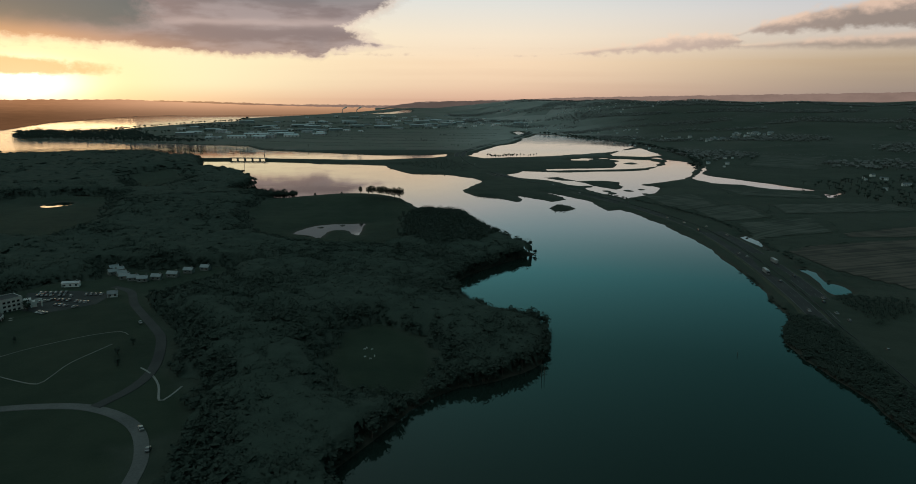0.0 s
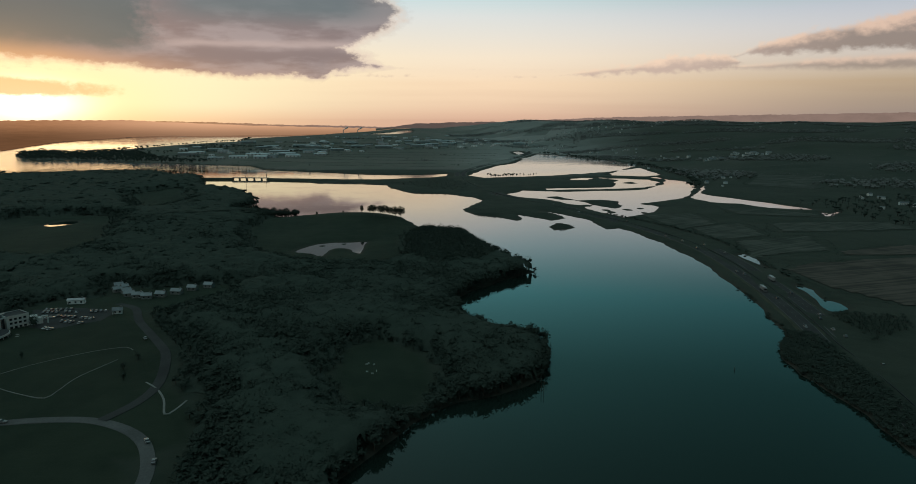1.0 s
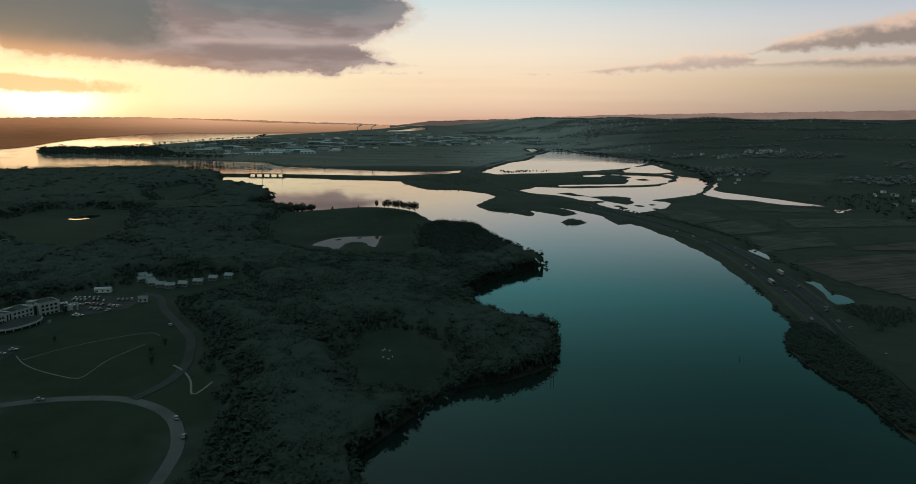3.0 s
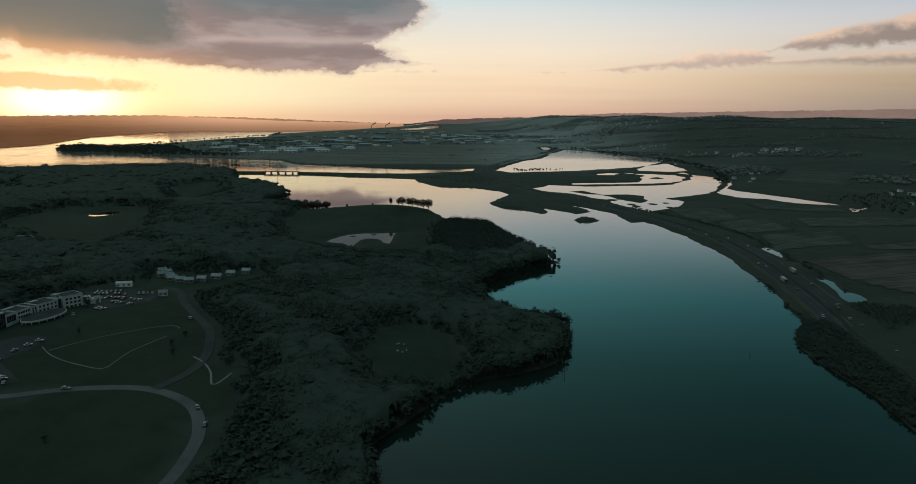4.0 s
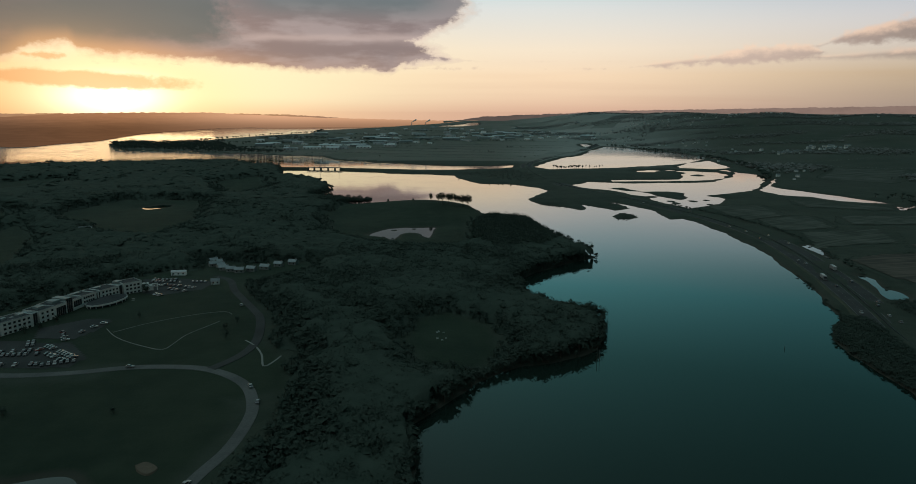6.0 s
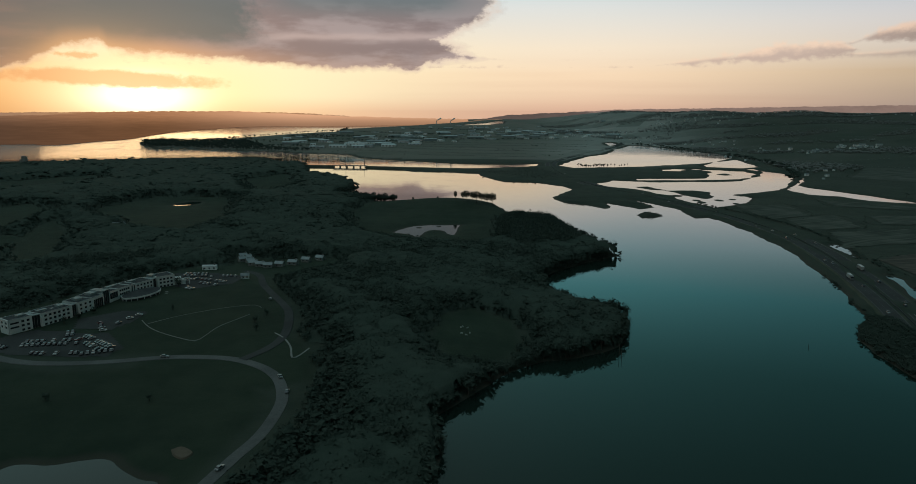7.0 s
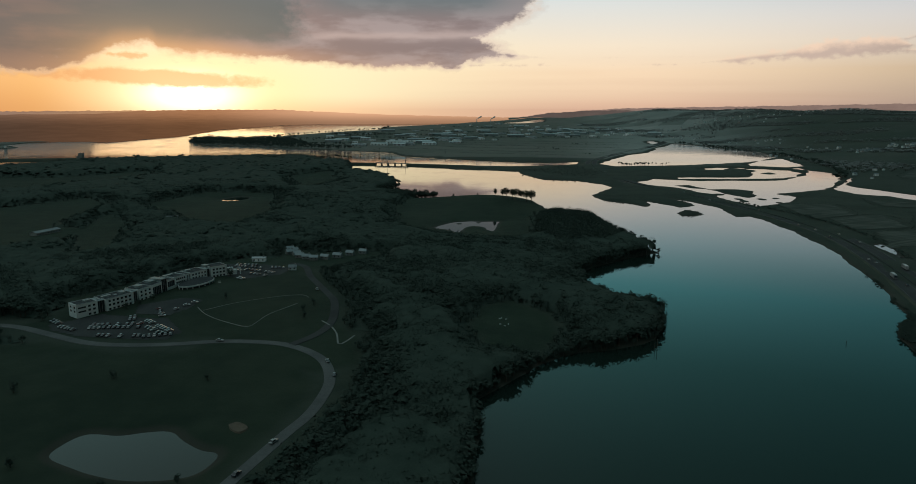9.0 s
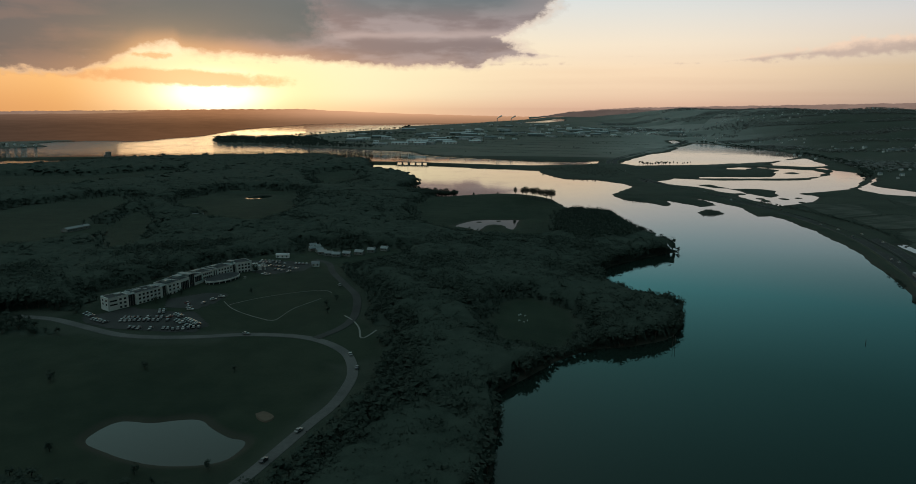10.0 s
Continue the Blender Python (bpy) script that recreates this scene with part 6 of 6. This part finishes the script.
for i, (x, y, h) in enumerate(((-262, 362, 5), (-259, 371, 5), (-257, 384, 5), (-236, 454, 7), (-240, 460, 7), (-205, 262, 5), (-240, 240, 6), (-160, 268, 4), (-152, 174, 5), (-195, 184, 5), (-128, 183, 4), (-300, 336, 7), (-306, 342, 8), (-150, 395, 5), (-152, 380, 5), (-146, 365, 5), (-212, 396, 4))):
    lone_tree("garden_tree", x, y, h, 390 + i, "small dark round-headed tree on the lawn", "tree", "trees on the lawns", lift=0.08, leaf="leaf", tufts=160, cores=8, girth=1.1)

# ---- fields beyond the highway ----


def field_patch(name, outline, mat, label):
    """One field inside its hedges, laid over the ground."""
    q = np.array(outline, float)
    x, y = np.meshgrid(np.arange(q[:, 0].min(), q[:, 0].max() + 5, 5.0), np.arange(q[:, 1].min(), q[:, 1].max() + 5, 5.0))
    n, m = x.shape
    inside = (signed(outline, x.ravel(), y.ravel()) + 1.5 * ripple(x.ravel(), y.ravel(), 12) > 0).reshape(n, m)
    i = np.arange(n * m).reshape(n, m)
    ok = inside[:-1, :-1] & inside[1:, :-1] & inside[:-1, 1:] & inside[1:, 1:]
    f = np.stack([i[:-1, :-1][ok], i[:-1, 1:][ok], i[1:, 1:][ok], i[1:, :-1][ok]], 1)
    z = height(x.ravel(), y.ravel()) + 0.45
    tagged(sheet(name, np.stack(drawn_in(x.ravel(), y.ravel(), z), 1), f, MAT[mat]), label, "field", kind="structure")


PASTURE, STUBBLE = "pale winter pasture between dark hedges", "brown ploughed field with lighter furrows"
for outline, mat in (([(329, 999), (411, 1009), (397, 897), (325, 851)], "pasture"), ([(352, 874), (432, 906), (420, 806), (343, 777)], "pasture"), ([(363, 776), (469, 805), (439, 711), (338, 684)], "pasture"),
                     ([(867, 1717), (997, 1631), (803, 1354), (707, 1453)], "pasture"), ([(372, 650), (505, 676), (600, 640), (420, 500), (363, 498), (338, 560), (342, 628)], "stubble"), ([(445, 712), (542, 742), (600, 700), (520, 688), (436, 684)], "stubble"),
                     ([(480, 1080), (600, 1000), (580, 960), (470, 990)], "pasture"), ([(470, 910), (640, 915), (640, 850), (450, 830)], "pasture")):
    field_patch("field", outline, mat, PASTURE if mat == "pasture" else STUBBLE)
    hedge(outline + outline[:1], gap=2.6, lo=0.7, hi=1.7, jitter=1.4)

# ---- car parks and cars ----


def pad(name, outline, label):
    """A paved area laid over the ground."""
    q = np.array(outline, float)
    x, y = np.meshgrid(np.arange(q[:, 0].min(), q[:, 0].max() + 2, 2.0), np.arange(q[:, 1].min(), q[:, 1].max() + 2, 2.0))
    inside = signed(outline, x.ravel(), y.ravel()).reshape(x.shape) > 0
    z = height(x.ravel(), y.ravel()) + 0.12
    n, m = x.shape
    i = np.arange(n * m).reshape(n, m)
    ok = inside[:-1, :-1] & inside[1:, :-1] & inside[:-1, 1:] & inside[1:, 1:]
    f = np.stack([i[:-1, :-1][ok], i[:-1, 1:][ok], i[1:, 1:][ok], i[1:, :-1][ok]], 1)
    tagged(sheet(name, np.stack([x.ravel(), y.ravel(), z], 1), f, MAT["asphalt"]), label, "car park", kind="structure")


pad("car_park", [(-298, 338), (-286, 336), (-272, 352), (-262, 350), (-240, 348), (-226, 350), (-205, 328), (-208, 314), (-232, 311), (-262, 312), (-285, 320)], "dark tarmac car park before the hotel")
pad("car_park", [(-262, 372), (-252, 352), (-228, 352), (-222, 372), (-224, 390), (-240, 392)], "dark tarmac forecourt of the hotel")
pad("car_park", [(-262, 500), (-240, 452), (-222, 446), (-200, 468), (-200, 496), (-232, 506)], "dark tarmac car park behind the hotel")


pad("patio", [(-240, 441), (-235, 440), (-233, 434), (-235, 428), (-239, 427), (-237, 433)], "pale curved terrace beside the hotel hall")
bpy.data.objects["patio"].data.materials[0] = MAT["gravel"]


def car(name, paint, label, x, y, turn, long=4.3, tall=1.45, z=None, van=False):
    """A car: shaped body, glasshouse and four wheels."""
    t = thing(name, x, y, turn, label, "van" if van else "car", "parked cars" if z is None else "cars on the highway", z=z)
    h, w = long / 2, 0.88
    if van:
        side = [(-h, 0.35), (h, 0.35), (h, 1.0), (h * 0.72, 1.25), (h * 0.5, tall), (-h, tall)]
    else:
        side = [(-h, 0.35), (h, 0.35), (h, 0.70), (h * 0.45, 0.88), (-h * 0.75, 0.92), (-h, 0.82)]

    def slab(sec, half, top_in):
        bm = bmesh.new()
        zs = [s[1] for s in sec]
        k = lambda zz: half - top_in * (zz - min(zs)) / (max(zs) - min(zs))
        a, b = [bm.verts.new((x, -k(zz), zz)) for x, zz in sec], [bm.verts.new((x, k(zz), zz)) for x, zz in sec]
        n = len(sec)
        for i in range(n):
            bm.faces.new([a[i], a[(i + 1) % n], b[(i + 1) % n], b[i]])
        bm.faces.new(a[::-1])
        bm.faces.new(b)
        bmesh.ops.recalc_face_normals(bm, faces=bm.faces)
        return bm

    part("body", slab(side, w, 0.08), MAT[paint], t)
    if not van:
        g = part("glasshouse", slab([(-h * 0.78, 0.90), (h * 0.42, 0.86), (h * 0.08, tall - 0.06), (-h * 0.52, tall - 0.06)], w - 0.06, 0.16), MAT["dark_glass"], t)
        part("roof", boxes((-h * 0.52, h * 0.08, -w + 0.2, w - 0.2, tall - 0.058, tall)), MAT[paint], g)
    else:
        part("windscreen", slab([(h * 0.52, tall - 0.1), (h * 0.70, 1.28), (h * 0.74, 1.28), (h * 0.56, tall - 0.1)], w - 0.1, 0.02), MAT["dark_glass"], t)
    for sx in (-h * 0.62, h * 0.62):
        for sy in (-w + 0.02, w - 0.22):
            wh = part("wheel", tube(bmesh.new(), (sx, sy, 0.32), (sx, sy + 0.2, 0.32), 0.32, 0.32, 10), MAT["rubber"], t)
            if z is not None or not van:
                part("rim", tube(bmesh.new(), (sx, sy - 0.01, 0.32), (sx, sy + 0.21, 0.32), 0.18, 0.18, 8), MAT["metal_roof"], wh)
    return t


KINDS = [("car_white", "white hatchback parked on the tarmac"), ("car_silver", "silver saloon parked on the tarmac"), ("car_dark", "dark blue saloon parked on the tarmac"), ("car_red", "dark red hatchback parked on the tarmac")]
MODELS = []
for i, (paint, label) in enumerate(KINDS):
    MODELS.append(car("car", paint, label, -232 - 3 * i, 352 + 4 * i, 30 + 40 * i))
g3 = np.random.default_rng(12)


def row_of_cars(a, b, n, turn, gapped=0.2):
    for i in range(n):
        if g3.random() < gapped:
            continue
        k = (i + 0.5) / n
        m = MODELS[g3.choice(4, p=(0.22, 0.30, 0.44, 0.04))]
        x, y = a[0] + (b[0] - a[0]) * k, a[1] + (b[1] - a[1]) * k
        again(m, x, y, turn + g3.uniform(-3, 3) + (180 if g3.random() < 0.4 else 0), z=float(height(np.array([x]), np.array([y]))[0]) + 0.12)


for a, b, n, turn in (((-294, 336), (-284, 330), 3, 60), ((-284, 327), (-268, 321), 6, 70), ((-263, 325), (-233, 331), 11, 100), ((-264, 330), (-234, 336), 11, 100), ((-256, 316), (-242, 315), 5, 90), ((-240, 315), (-225, 318), 6, 100),
                      ((-252, 339), (-244, 344), 4, 115), ((-236, 342), (-212, 327), 11, 55), ((-238, 337), (-214, 322), 9, 55), ((-224, 316), (-209, 324), 6, 115), ((-250, 345), (-244, 349), 3, 115),
                      ((-252, 497), (-233, 499), 6, 95), ((-250, 490), (-230, 490), 7, 95), ((-228, 488), (-208, 494), 7, 105), ((-230, 478), (-208, 472), 7, 75), ((-226, 466), (-210, 461), 5, 75), ((-228, 450), (-222, 447), 3, 60), ((-240, 470), (-232, 480), 3, 50)):
    row_of_cars(a, b, n, turn)
for x, y, turn, m in ((-228, 374, 40, 0), (-230, 365, 80, 1), (-226, 381, 20, 0), (-101, 283, 100, 1), (-110, 300, 120, 0), (-105, 215, 75, 0), (-109, 190, 80, 2), (-178, 318, 5, 1), (-160, 431, 120, 0)):
    again(MODELS[m], x, y, turn, z=float(height(np.array([x]), np.array([y]))[0]) + (0.35 if m != 3 else 0.2))

# traffic on the highway
LANE = curve_through(HIGHWAY, 2.0)
LANE_SIDE = sides(LANE)


def on_lane(x, y, offset):
    i = int(np.argmin((LANE[:, 0] - x) ** 2 + (LANE[:, 1] - y) ** 2))
    d = np.gradient(LANE, axis=0)[i]
    p = LANE[i] + LANE_SIDE[i] * offset
    return float(p[0]), float(p[1]), math.degrees(math.atan2(d[1], d[0]))


def lorry(x, y, turn, label):
    t = thing("lorry", x, y, turn, label, "lorry", "lorries on the highway", z=2.22)
    part("trailer", boxes((-4.4, 4.6, -1.25, 1.25, 1.1, 3.8)), MAT["car_white"], t, "white box trailer")
    c = part("cab", boxes((4.9, 7.2, -1.2, 1.2, 0.6, 3.3), (4.95, 6.2, -1.1, 1.1, 3.304, 3.8)), MAT["car_silver"], t)
    part("windscreen", boxes((7.204, 7.25, -1.1, 1.1, 1.9, 3.0)), MAT["dark_glass"], c)
    part("chassis", boxes((-4.2, 6.8, -0.5, 0.5, 0.6, 1.0)), MAT["steel"], t)
    for sx in (-3.4, -2.3, 6.0):
        for sy in (-1.2, 0.9):
            part("wheel", tube(bmesh.new(), (sx, sy, 0.5), (sx, sy + 0.3, 0.5), 0.5, 0.5, 10), MAT["rubber"], t)


for x, y, o in ((284, 550, -9.5), (307, 582, 9.5)):
    px, py, a = on_lane(x, y, o)
    lorry(px, py, a + (180 if o < 0 else 0), "white box lorry driving on the highway")
road_cars = []
for i, (paint, label) in enumerate((("car_white", "white car driving on the highway"), ("car_silver", "silver car driving on the highway"), ("car_dark", "dark car driving on the highway"))):
    px, py, a = on_lane((324, 295, 281)[i], (704, 619, 523)[i], (9.5, -9.5, -6.5)[i])
    road_cars.append(car("car", paint, label, px, py, a, z=2.22))
for i, (x, y, o) in enumerate(((322, 751, 6.5), (294, 607, -6.5), (300, 538, 9.5), (263, 449, -9.5), (285, 478, 9.5), (285, 468, 6.5), (275, 444, 6.5), (275, 428, 9.5), (306, 734, -9.5), (301, 777, -6.5), (295, 809, -9.5), (280, 930, 6.5), (250, 1030, -6.5), (215, 1120, 9.5), (160, 1270, -9.5), (120, 1480, 6.5), (116, 1560, -6.5), (125, 1850, 9.5), (232, 300, -6.5), (252, 380, 9.5))):
    px, py, a = on_lane(x, y, o)
    again(road_cars[i % 3], px, py, a + (180 if o < 0 else 0), z=2.22)

# ---- small things on the lawns ----
q = np.array([(-130, 228), (-127, 230.5), (-121, 226.5), (-122.5, 222), (-127, 224)])
bm = bmesh.new()
loop = curve_through(np.vstack([q, q[:1]]), 0.6)[:-1]
c = loop.mean(0)
zc = float(height(np.array([c[0]]), np.array([c[1]]))[0])
rings = [[bm.verts.new((c[0] + (p[0] - c[0]) * k, c[1] + (p[1] - c[1]) * k, zc + h)) for p in loop] for k, h in ((1.12, -0.2), (1.0, 0.42), (0.8, 0.40), (0.4, 0.38))]
for a, b in zip(rings, rings[1:]):
    for i in range(len(loop)):
        j = (i + 1) % len(loop)
        bm.faces.new([a[i], a[j], b[j], b[i]])
bm.faces.new(rings[-1])
t = new("sand_bunker")
tagged(t, "kidney-shaped sand bunker beside the fairway", "bunker")
part("sand", bm, MAT["sand"], t)
# bench shapes made up for six white spots of unknown nature
t0 = None
for x, y in ((-26, 390), (-25, 392.5), (-22, 390), (-20, 380), (-22, 376), (-25, 378.5)):
    z = float(height(np.array([x]), np.array([y]))[0])
    if t0 is None:
        t0 = thing("bench", x, y, 0, "invented bench for an unidentified white spot in the clearing", "bench", "benches in the clearing")
        part("seat", boxes((-0.6, 0.6, -0.22, 0.22, 0.42, 0.5)), MAT["render"], t0)
        part("backrest", boxes((-0.6, 0.6, 0.16, 0.22, 0.504, 0.85)), MAT["render"], t0)
        for sx in (-0.55, 0.47):
            part("leg", boxes((sx, sx + 0.08, -0.2, 0.2, -0.1, 0.416)), MAT["paint"], t0)
    else:
        again(t0, x, y, float(rng.uniform(0, 360)))
